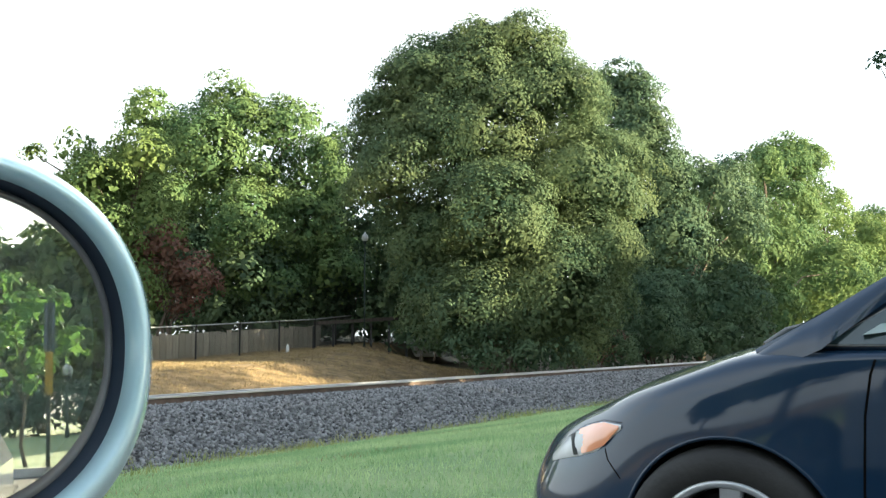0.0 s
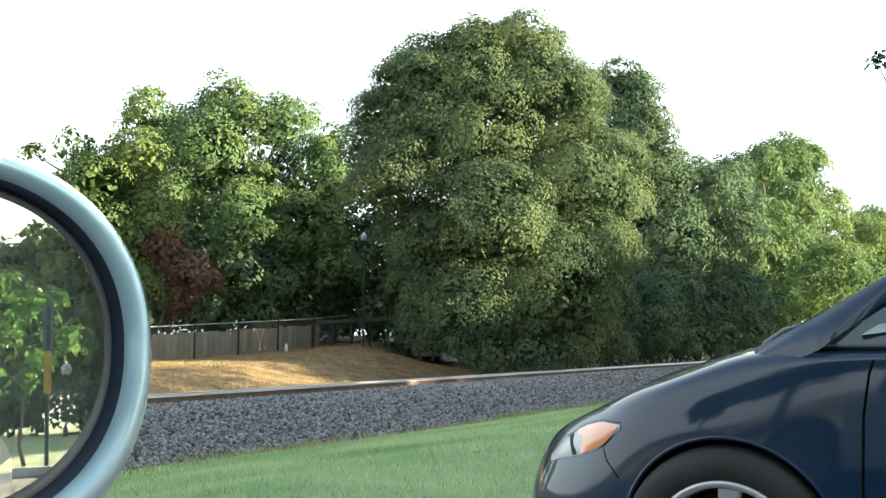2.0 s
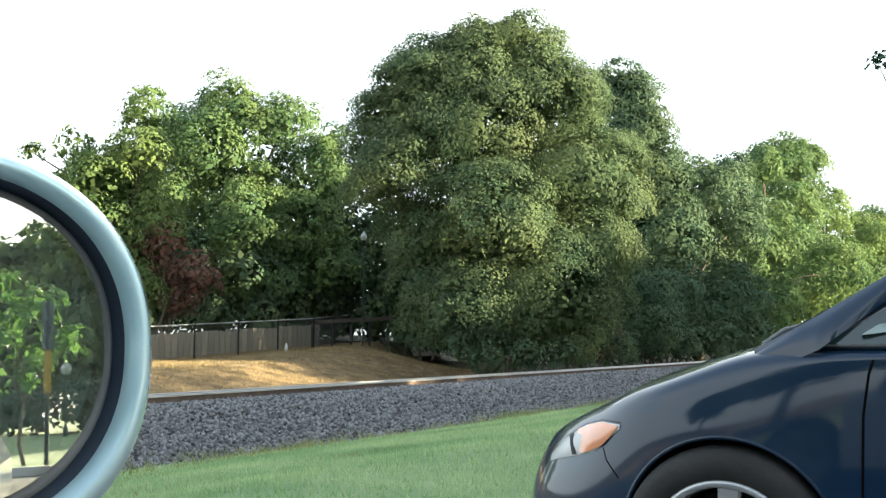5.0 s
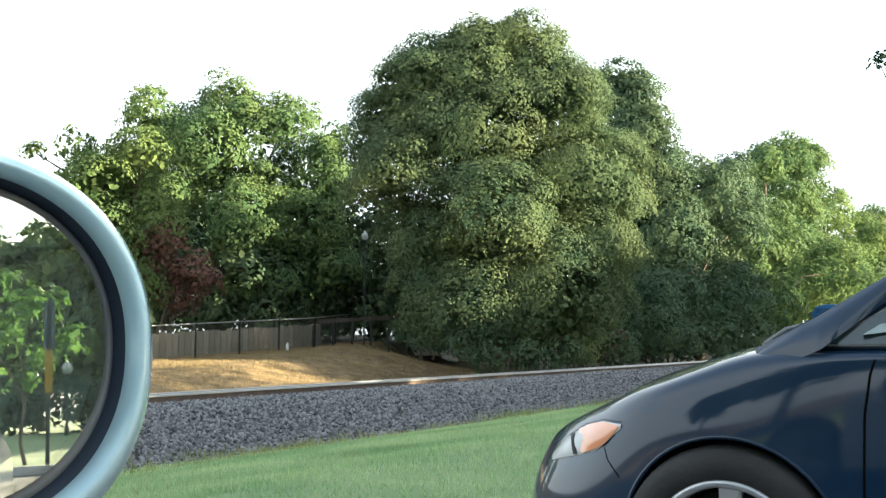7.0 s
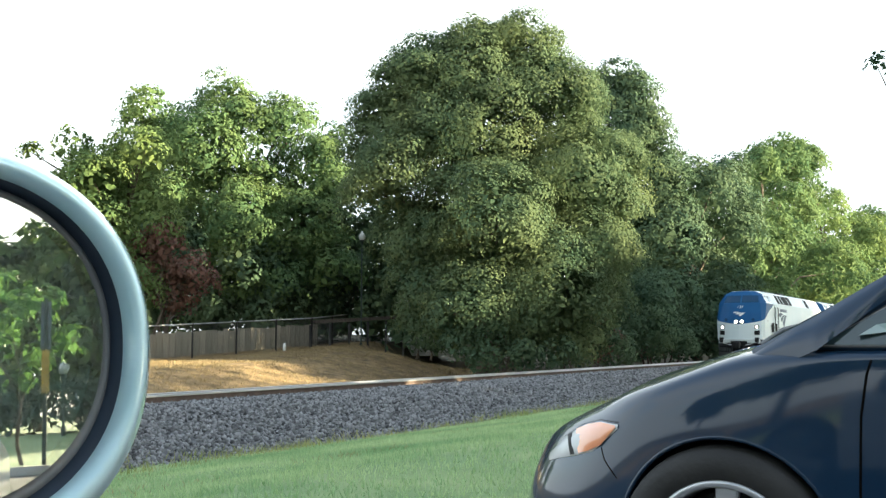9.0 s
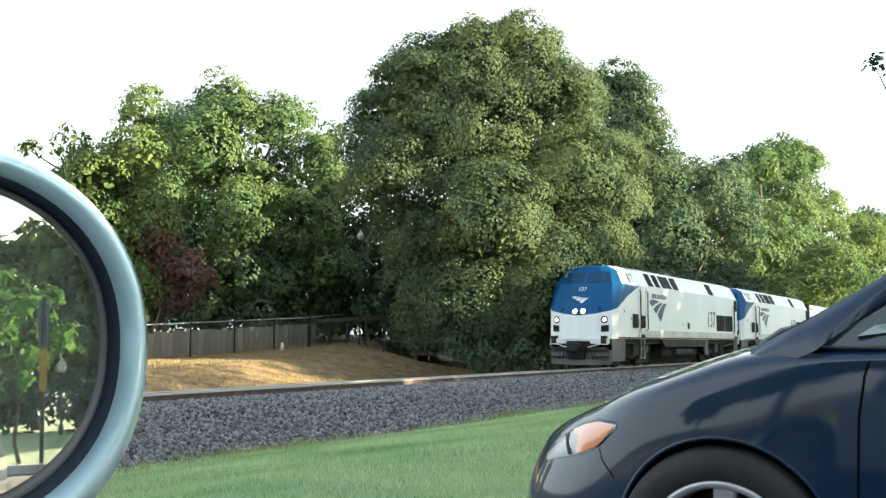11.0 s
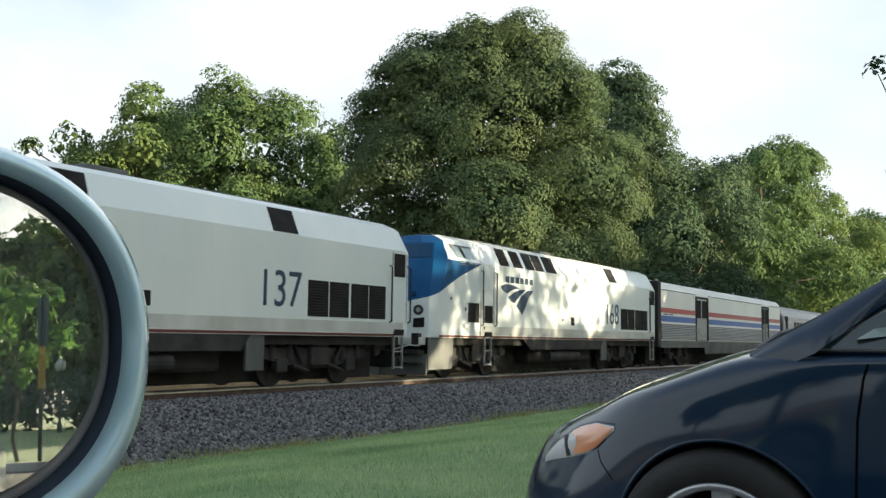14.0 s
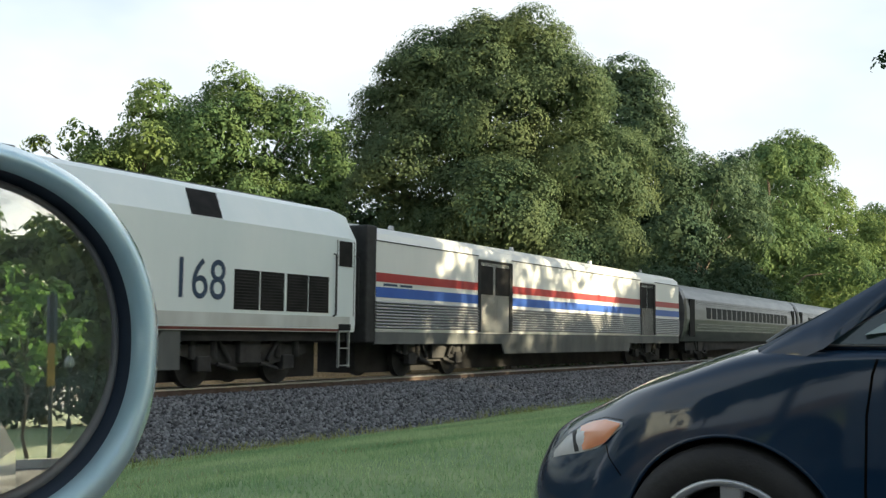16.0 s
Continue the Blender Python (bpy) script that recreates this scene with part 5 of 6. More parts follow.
def greenhouse(parent, sill, roof, width_low, width_top, z_low, pillars, paint):
    """Cabin above the belt: painted shell with glass set into it. sill and roof: (front, rear) along the car."""
    zt = roof[2]
    f0, f1, r0, r1 = sill[0], roof[0], roof[1], sill[1]
    bm = bmesh.new()
    loft(bm, [
        [(f0 - 0.03, width_low - 0.06, z_low - 0.16), (r1 + 0.03, width_low - 0.06, z_low - 0.16), (r1 + 0.03, -width_low + 0.06, z_low - 0.16), (f0 - 0.03, -width_low + 0.06, z_low - 0.16)],
        [(f0, width_low, z_low), (r1, width_low, z_low), (r1, -width_low, z_low), (f0, -width_low, z_low)],
        [(f1 + 0.12, width_top + 0.04, zt - 0.07), (r0 - 0.12, width_top + 0.04, zt - 0.07), (r0 - 0.12, -width_top - 0.04, zt - 0.07), (f1 + 0.12, -width_top - 0.04, zt - 0.07)],
        [(f1 - 0.15, width_top - 0.12, zt), (r0 + 0.15, width_top - 0.12, zt), (r0 + 0.15, -width_top + 0.12, zt), (f1 - 0.15, -width_top + 0.12, zt)]])
    bmesh.ops.bevel(bm, geom=bm.edges[:], offset=0.05, segments=4, affect="EDGES")
    part("cabin", bm, paint, parent, smooth=True)

    def side_y(z):
        t = (z - z_low) / (zt - 0.07 - z_low)
        return width_low + (width_top + 0.04 - width_low) * t
    for k in (-1, 1):
        for poly in pillars:
            bm = bmesh.new()
            slab(bm, [(u, k * (side_y(z) + 0.002), z) for u, z in poly], (0, k * 0.006, 0))
            c = Vector((sum(p[0] for p in poly) / len(poly), 0, sum(p[1] for p in poly) / len(poly)))
            w = part("window", bm, M["gasket"], parent, "side window in grey rubber trim")
            bm = bmesh.new()
            small = [(c.x + (u - c.x) * 0.95, c.z + (z - c.z) * 0.92) for u, z in poly]
            slab(bm, [(u, k * (side_y(z) + 0.006), z) for u, z in small], (0, k * 0.004, 0))
            part("trim", bm, M["grey_plastic"], w)
            bm = bmesh.new()
            small = [(c.x + (u - c.x) * 0.89, c.z + (z - c.z) * 0.83) for u, z in poly]
            slab(bm, [(u, k * (side_y(z) + 0.009), z) for u, z in small], (0, k * 0.004, 0))
            part("pane", bm, M["car_glass"], w)
    # windscreen and rear screen
    for ua, ub, s in ((f0, f1 + 0.12, 1), (r1, r0 - 0.12, -1)):
        a, b = Vector((ua, 0, z_low)), Vector((ub, 0, zt - 0.07))
        n = Vector((b.z - a.z, 0, a.x - b.x)).normalized() * s
        if n.z < 0:
            n = -n
        p, q = a.lerp(b, 0.1) + n * 0.004, a.lerp(b, 0.93) + n * 0.004
        bm = bmesh.new()
        slab(bm, [p + Vector((0, width_low * 0.84, 0)), p - Vector((0, width_low * 0.84, 0)), q - Vector((0, width_top * 0.93, 0)), q + Vector((0, width_top * 0.93, 0))], n * 0.006)
        part("windscreen", bm, M["car_glass"], parent)


HEAD = Vector((-math.cos(TURN), math.sin(TURN), 0))        # the way the parked cars face, square to the track
LEFT = Vector((-math.sin(TURN), -math.cos(TURN), 0))


def facing(origin):
    return Matrix(((HEAD.x, LEFT.x, 0, origin[0]), (HEAD.y, LEFT.y, 0, origin[1]), (0, 0, 1, origin[2]), (0, 0, 0, 1)))


BONNET = [0.022, 0.034, 0.04, 0.042, 0.026, 0.002, -0.012, -0.028, -0.035]


def sedan():
    e = thing("parked_sedan", facing((0.795 + 0.875 * ALONG.x, 2.87 + 0.875 * ALONG.y, 0.0)), "glossy black parked sedan with amber side marker and alloy wheels", "car")
    S = [
        (0.885, 0.26, [(0.8, 0.30), (1.0, 0.36), (1.0, 0.44), (0.97, 0.52), (0.8, 0.555), (0.4, 0.57), (0.0, 0.575)]),
        (0.845, 0.40, [(0.85, 0.24), (1.0, 0.34), (1.0, 0.47), (0.98, 0.55), (0.82, 0.60), (0.42, 0.625), (0.0, 0.63)]),
        (0.75, 0.57, [(0.9, 0.20), (1.0, 0.33), (1.0, 0.48), (0.985, 0.57), (0.84, 0.64), (0.45, 0.675), (0.0, 0.685)]),
        (0.61, 0.69, [(0.93, 0.19), (1.0, 0.33), (1.0, 0.50), (0.985, 0.61), (0.84, 0.705), (0.5, 0.745), (0.0, 0.76)]),
        (0.45, 0.785, [(0.95, 0.18), (1.0, 0.33), (1.0, 0.53), (0.985, 0.675), (0.85, 0.775), (0.5, 0.815), (0.0, 0.83)]),
        (0.26, 0.842, [(0.96, 0.18), (1.0, 0.33), (1.0, 0.57), (0.985, 0.73), (0.86, 0.825), (0.5, 0.865), (0.0, 0.88)]),
        (0.08, 0.864, [(0.96, 0.18), (1.0, 0.33), (1.0, 0.60), (0.985, 0.79), (0.86, 0.893), (0.5, 0.93), (0.0, 0.945)]),
        (-0.08, 0.872, [(0.96, 0.18), (1.0, 0.33), (1.0, 0.62), (0.985, 0.83), (0.87, 0.962), (0.5, 0.985), (0.0, 0.995)]),
        (-0.25, 0.876, [(0.96, 0.18), (0.99, 0.33), (1.0, 0.63), (0.99, 0.87), (0.94, 0.965), (0.5, 0.99), (0.0, 0.995)]),
        (-0.5, 0.877, [(0.96, 0.18), (0.985, 0.33), (1.0, 0.64), (0.99, 0.885), (0.96, 0.935), (0.5, 0.94), (0.0, 0.94)]),
        (-1.6, 0.877, [(0.96, 0.18), (0.985, 0.33), (1.0, 0.65), (0.99, 0.89), (0.96, 0.94), (0.5, 0.94), (0.0, 0.94)]),
        (-2.7, 0.872, [(0.96, 0.18), (0.985, 0.33), (1.0, 0.66), (0.98, 0.90), (0.9, 0.99), (0.5, 1.01), (0.0, 1.015)]),
        (-3.2, 0.84, [(0.95, 0.22), (0.99, 0.36), (1.0, 0.66), (0.97, 0.90), (0.88, 0.99), (0.5, 1.01), (0.0, 1.015)]),
        (-3.5, 0.74, [(0.92, 0.28), (0.99, 0.4), (1.0, 0.65), (0.96, 0.86), (0.85, 0.94), (0.5, 0.96), (0.0, 0.965)]),
        (-3.58, 0.6, [(0.9, 0.36), (0.98, 0.44), (1.0, 0.62), (0.95, 0.78), (0.8, 0.84), (0.5, 0.85), (0.0, 0.855)]),
    ]
    # the bonnet: fuller at the nose, lower at the foot of the windscreen
    S = [(u, w, p[:3] + [(p[3][0], p[3][1] + 0.5 * h)] + [(q, z + h) for q, z in p[4:]]) for (u, w, p), h in zip(S, BONNET + [0.0] * len(S))]
    # a tight crest along the top of the wings
    S = [(u, w, p[:3] + [(p[3][0] + 0.006, p[3][1] + 0.38 * (p[4][1] - p[3][1])), (0.5 * (p[3][0] + p[4][0]) + 0.02, p[4][1] - 0.02), p[4]] + p[5:]) for u, w, p in S]
    me = car_shell(S, ((0.0, 0.35), (-2.7, 0.35)), 0.322, 0.875)
    me.materials.append(M["black_paint"])
    link_mesh("body", me, e)
    bvh = tree_of(me)
    greenhouse(e, (-0.03, -3.0), (-0.98, -2.35, 1.432), 0.838, 0.63, 0.90,
               [[(-0.255, 0.932), (-0.46, 1.062), (-0.46, 0.932)], [(-0.5, 0.932), (-0.5, 1.085), (-0.92, 1.31), (-1.5, 1.345), (-1.5, 0.935)], [(-1.6, 0.937), (-1.6, 1.345), (-2.1, 1.32), (-2.55, 1.06), (-2.5, 0.985)]], M["black_paint"])
    for k in (1, -1):
        for u in (0.0, -2.7):
            car_wheel(e, u, k * 0.868, 0.333)
        # dark liner behind each wheel
        for u in (0.0, -2.7):
            bm = bmesh.new()
            cyl(bm, (u, k * 0.52, 0.35), (u, k * 0.64, 0.35), 0.33, 0.33, 32)
            part("wheel_arch_liner", bm, M["gasket"], e)
        for u in (0.0, -2.7):
            pts = []
            for i in range(33):
                a = radians(-12 + 204 * i / 32)
                x, z = u + 0.325 * math.cos(a), 0.35 + 0.325 * math.sin(a)
                hit = bvh.ray_cast(Vector((x, 3, max(0.2, z))), Vector((0, -1, 0)))
                y = hit[0].y if hit[0] is not None else 0.85
                pts.append((x, k * (y - 0.006), max(0.2, z)))
            bm = bmesh.new()
            tube(bm, pts, 0.007, 8)
            part("arch_lip", bm, M["black_paint"], e, smooth=True)
    # front pillars, flowing out of the wings
    PILLAR = [(0.08, 0.76, 0.80, 0.74, 0.83), (-0.08, 0.81, 0.86, 0.80, 0.91), (-0.2, 0.848, 0.895, 0.808, 0.985), (-0.27, 0.868, 0.925, 0.796, 1.028), (-0.46, 0.787, 1.078, 0.757, 1.146), (-0.68, 0.741, 1.198, 0.709, 1.268), (-0.92, 0.696, 1.325, 0.662, 1.39)]
    for k in (1, -1):
        bm = bmesh.new()
        g = []
        for a, b in zip(PILLAR, PILLAR[1:] + PILLAR[-1:]):
            for q in range(4 if a is not b else 1):
                u, yb, zb, yt, zt = (m0 + (m1 - m0) * q / 4 for m0, m1 in zip(a, b))
                g.append([bm.verts.new((u, k * (yb + (yt - yb) * j / 6 + 0.012 * math.sin(math.pi * j / 6)), zb + (zt - zb) * j / 6 + 0.006 * math.sin(math.pi * j / 6))) for j in range(7)])
        for p, q in zip(g, g[1:]):
            for j in range(6):
                bm.faces.new((p[j], q[j], q[j + 1], p[j + 1]))
        part("front_pillar", bm, M["black_paint"], e, smooth=True)
    # near-side lamp: clear outer lens and amber corner
    top = [(0.67, 0.562), (0.60, 0.622), (0.50, 0.672), (0.42, 0.692), (0.335, 0.69)]
    bot = [(0.665, 0.54), (0.60, 0.558), (0.52, 0.576), (0.43, 0.602), (0.335, 0.678)]
    lamp = part("headlight", skin_patch(bvh, top, bot, 18, 6, 0.002), M["lens"], e, "clear headlight with amber corner lens", smooth=True)
    part("amber_lens", skin_patch(bvh, [(0.535, 0.655), (0.47, 0.678), (0.41, 0.69), (0.342, 0.686)], [(0.50, 0.585), (0.455, 0.598), (0.40, 0.622), (0.342, 0.678)], 12, 5, 0.006), M["amber"], lamp, "amber turn signal lens", smooth=True)
    part("reflector_shade", skin_patch(bvh, [(0.575, 0.632), (0.553, 0.643)], [(0.54, 0.575), (0.518, 0.58)], 3, 4, 0.006), M["gasket"], lamp)
    part("headlight_gap", seam(bvh, [(0.335, 0.697), (0.42, 0.698), (0.51, 0.675), (0.60, 0.627)], 0.0026), M["gap"], e)
    part("door_gap", seam(bvh, [(-0.408, 0.90), (-0.395, 0.86), (-0.378, 0.75), (-0.37, 0.55), (-0.378, 0.3)], 0.0045), M["gap"], e)
    part("bumper_gap", seam(bvh, [(0.40, 0.615), (0.385, 0.58), (0.335, 0.53)], 0.0035), M["gap"], e)
    part("fender_gap", seam(bvh, [(-0.235, 0.945), (-0.225, 0.975)], 0.003), M["gap"], e)
    # wipers at the foot of the windscreen
    for y0, y1 in ((0.60, 0.2), (0.0, -0.5)):
        bm = bmesh.new()
        tube(bm, [(-0.06, y0, 0.94), (-0.12, y0 - 0.03, 0.985), (-0.19, (y0 + y1) / 2, 1.012), (-0.22, y1, 1.02)], 0.007, 6)
        tube(bm, [(-0.07, y0 - 0.05, 0.95), (-0.16, y1, 0.99)], 0.008, 6)
        part("wiper", bm, M["grey_plastic"], e)
    # a pale strip laid on the quarter window, painted in place of a reflection
    bm = bmesh.new()
    slab(bm, [(-0.375, 0.828, 0.965), (-0.45, 0.812, 0.975), (-0.45, 0.808, 1.0), (-0.42, 0.812, 0.995)], (0, 0.02, 0))
    part("window_sticker", bm, M["pane_pale"], e, "pale painted reflection strip on quarter glass")
    return e


sedan()


def suv():
    """A dark estate-bodied car that passes along the road behind."""
    e = thing("passing_suv", Matrix(), "black sport utility car driving along the road", "car")
    turning = []
    S = [
        (1.0, 0.5, [(0.9, 0.4), (1.0, 0.5), (1.0, 0.65), (0.97, 0.8), (0.8, 0.88), (0.4, 0.9), (0.0, 0.9)]),
        (0.85, 0.75, [(0.92, 0.3), (1.0, 0.42), (1.0, 0.65), (0.98, 0.86), (0.84, 0.96), (0.45, 0.99), (0.0, 1.0)]),
        (0.4, 0.88, [(0.95, 0.28), (1.0, 0.42), (1.0, 0.68), (0.98, 0.92), (0.85, 1.01), (0.5, 1.04), (0.0, 1.05)]),
        (-0.4, 0.91, [(0.95, 0.28), (1.0, 0.42), (1.0, 0.7), (0.98, 0.96), (0.88, 1.06), (0.5, 1.09), (0.0, 1.1)]),
        (-1.8, 0.92, [(0.95, 0.28), (1.0, 0.42), (1.0, 0.7), (0.98, 0.98), (0.93, 1.08), (0.5, 1.09), (0.0, 1.09)]),
        (-3.2, 0.91, [(0.95, 0.28), (1.0, 0.42), (1.0, 0.7), (0.98, 0.98), (0.93, 1.08), (0.5, 1.09), (0.0, 1.09)]),
        (-3.7, 0.86, [(0.92, 0.36), (1.0, 0.45), (1.0, 0.7), (0.98, 0.96), (0.92, 1.06), (0.5, 1.08), (0.0, 1.08)]),
        (-3.78, 0.78, [(0.9, 0.42), (1.0, 0.5), (1.0, 0.7), (0.98, 0.9), (0.9, 1.0), (0.5, 1.0), (0.0, 1.0)]),
    ]
    me = car_shell(S, ((0.0, 0.36), (-2.7, 0.36)), 0.40, 0.9)
    me.materials.append(M["black_paint"])
    link_mesh("body", me, e)
    bvh = tree_of(me)
    greenhouse(e, (-0.35, -3.72), (-1.15, -3.45, 1.72), 0.86, 0.68, 1.06,
               [[(-0.85, 1.1), (-1.25, 1.58), (-1.75, 1.6), (-1.75, 1.1)], [(-1.85, 1.1), (-1.85, 1.6), (-2.7, 1.59), (-2.7, 1.1)], [(-2.8, 1.1), (-2.8, 1.58), (-3.3, 1.54), (-3.45, 1.1)]], M["black_paint"])
    for k in (1, -1):
        for u in (0.0, -2.7):
            turning.append((car_wheel(e, u, k * 0.895, 0.35, 0.35, 5), u, k * 0.895, 0.35))
        for nm, u0, u1, z0, z1, m in (("headlight", 0.82, 0.98, 0.72, 0.86, "lens"), ("tail_light", -3.83, -3.66, 0.75, 1.0, "tail_red")):
            bm = bmesh.new()
            box(bm, u0, u1, min(k * 0.5, k * 0.78), max(k * 0.5, k * 0.78), z0, z1, 0.03)
            part(nm, bm, M[m], e)
    for k in (-1, 1):
        bm = bmesh.new()
        tube(bm, [(-1.3, k * 0.6, 1.72), (-1.4, k * 0.6, 1.77), (-3.2, k * 0.6, 1.77), (-3.3, k * 0.6, 1.72)], 0.02, 6)
        part("roof_rail", bm, M["galv"], e)
    SUV.append(e)
    SUV.append(turning)


suv()


# ---- the car from which the view is taken: its door and its wing mirror ----
MIRROR_AT = Vector((-0.26723, 0.68275, 0.95115))
MIRROR_N = Vector((0.63082, -0.77507, 0.03653))
MIRROR_UP = Vector((-0.02306, 0.02833, 0.99933))
MIRROR_X = Vector((0.77559, 0.63124, 0.0))


def egg(cx, cy, a, b, seg=96, power=2.2):
    out = []
    for i in range(seg):
        t = 2 * math.pi * i / seg
        c, s = math.cos(t), math.sin(t)
        out.append((cx + a * math.copysign(abs(c) ** (2 / power), c), cy + b * math.copysign(abs(s) ** (2 / power), s)))
    return out


def own_car():
    e = thing("pale_car", facing((0, 0, 0)), "pale pearl car with a chrome wing mirror", "car")
    inv = e.matrix_basis.inverted()
    fm = inv @ Matrix(((MIRROR_X.x, MIRROR_UP.x, MIRROR_N.x, MIRROR_AT.x), (MIRROR_X.y, MIRROR_UP.y, MIRROR_N.y, MIRROR_AT.y), (MIRROR_X.z, MIRROR_UP.z, MIRROR_N.z, MIRROR_AT.z), (0, 0, 0, 1)))
    outer, inner = egg(-0.075, -0.012, 0.1455, 0.140), egg(-0.075, -0.006, 0.111, 0.104)

    def band(stops):
        bm = bmesh.new()
        rings = [[bm.verts.new((i[0] + (o[0] - i[0]) * f, i[1] + (o[1] - i[1]) * f, h)) for o, i in zip(outer, inner)] for f, h in stops]
        n = len(outer)
        for p, q in zip(rings, rings[1:]):
            for k in range(n):
                bm.faces.new((p[k], p[(k + 1) % n], q[(k + 1) % n], q[k]))
        return bm
    arc = [(0.40 + 0.60 * (0.5 - 0.5 * math.cos(math.pi * i / 14)), 0.004 + 0.02 * math.sin(math.pi * (0.5 - 0.5 * math.cos(math.pi * i / 14)) ** 0.6)) for i in range(15)]
    housing = part("mirror_housing", band(arc + [(0.99, -0.02), (0.9, -0.05), (0.5, -0.075), (-1.0, -0.09), (-2.9, -0.095)]), M["chrome"], e, "satin chrome mirror housing with sky reflection put into its colour", smooth=True, m=fm)
    part("mirror_bezel", band([(0.41, 0.006), (0.36, 0.0), (0.31, -0.005), (0.26, -0.007)]), M["bezel"], housing, "plastic bezel, dark blue-grey to stand for trees mirrored in the ring", smooth=True)
    part("bezel_lip", band([(0.28, -0.008), (0.24, -0.004), (0.12, -0.002), (0.03, -0.006), (0.0, -0.012), (-0.02, -0.016)]), M["grey_plastic"], housing, "grey plastic lip round the glass", smooth=True)
    bm = bmesh.new()
    sheet(bm, [(x, y, -0.0005) for x, y in egg(-0.075, -0.006, 0.1125, 0.1055)])
    bmesh.ops.solidify(bm, geom=bm.faces[:], thickness=0.003)
    part("mirror_glass", bm, M["mirror"], housing, "silvered mirror glass")
    # door below the open window, and the mirror's foot
    bm = bmesh.new()
    y = -0.16
    loft(bm, [[(0.95, y - 0.00, 0.80), (0.95, y - 0.05, 0.72), (0.95, y - 0.06, 0.40), (0.95, y - 0.02, 0.22), (0.95, y + 0.04, 0.22), (0.95, y + 0.06, 0.80)],
              [(-2.6, y - 0.00, 0.86), (-2.6, y - 0.05, 0.76), (-2.6, y - 0.06, 0.40), (-2.6, y - 0.02, 0.22), (-2.6, y + 0.04, 0.22), (-2.6, y + 0.06, 0.86)]])
    part("door", bm, M["body_white"], e, smooth=False)
    bm = bmesh.new()
    tube(bm, [(0.72, y, 0.80), (0.72, y - 0.08, 0.86), (0.70, y - 0.13, 0.90)], 0.03, 10)
    part("mirror_foot", bm, M["black_plastic"], e, smooth=True)
    bm = bmesh.new()
    loft(bm, [[(0.3, y + 0.02, 1.36), (0.3, y + 0.06, 1.42), (0.3, y + 0.5, 1.47), (0.3, y + 1.1, 1.47), (0.3, y + 1.52, 1.42), (0.3, y + 1.55, 1.36)],
              [(-1.6, y + 0.02, 1.36), (-1.6, y + 0.06, 1.42), (-1.6, y + 0.5, 1.47), (-1.6, y + 1.1, 1.47), (-1.6, y + 1.52, 1.42), (-1.6, y + 1.55, 1.36)]])
    part("roof", bm, M["body_white"], e)
    bm = bmesh.new()
    loft(bm, [[(0.95, y + 1.56, 0.86), (0.95, y + 1.61, 0.4), (0.95, y + 1.55, 0.22), (0.95, y + 1.5, 0.22), (0.95, y + 1.48, 0.86)], [(-2.6, y + 1.56, 0.86), (-2.6, y + 1.61, 0.4), (-2.6, y + 1.55, 0.22), (-2.6, y + 1.5, 0.22), (-2.6, y + 1.48, 0.86)]])
    part("far_door", bm, M["body_white"], e)
    for x0, x1 in ((-0.62, -0.5), (-1.75, -1.55)):
        bm = bmesh.new()
        slab(bm, [(x0, y + 1.52, 0.84), (x1, y + 1.52, 0.84), (x1, y + 1.5, 1.38), (x0, y + 1.5, 1.38)], (0, -0.05, 0))
        part("pillar", bm, M["body_white"], e)
    bm = bmesh.new()
    slab(bm, [(-1.6, y + 0.02, 0.84), (-1.85, y + 0.02, 0.84), (-1.65, y + 0.04, 1.38), (-1.45, y + 0.04, 1.38)], (0, 0.05, 0))
    part("pillar", bm, M["body_white"], e)
    # dark cabin lining round the open window
    for nm, b in (("headliner", (-1.55, 0.28, y + 0.08, y + 1.48, 1.335, 1.355)), ("inner_panel", (-1.55, 0.6, y + 1.44, y + 1.47, 0.42, 0.95)), ("dashboard", (0.3, 0.62, y + 0.1, y + 1.42, 0.6, 0.9)),
                  ("seat_back", (-0.75, -0.55, y + 0.85, y + 1.35, 0.45, 1.2)), ("rear_seat", (-1.6, -1.4, y + 0.12, y + 1.42, 0.42, 1.15))):
        bm = bmesh.new()
        box(bm, *b, 0.008)
        part(nm, bm, M["lining"], e)
    for u in (1.25, -1.5):
        car_wheel(e, u, y - 0.03, 0.32, 0.32)
    bm = bmesh.new()
    box(bm, -2.6, 2.0, y + 0.08, y + 1.5, 0.25, 0.4, 0.05)
    part("floor_pan", bm, M["black_plastic"], e)
    return e


own_car()

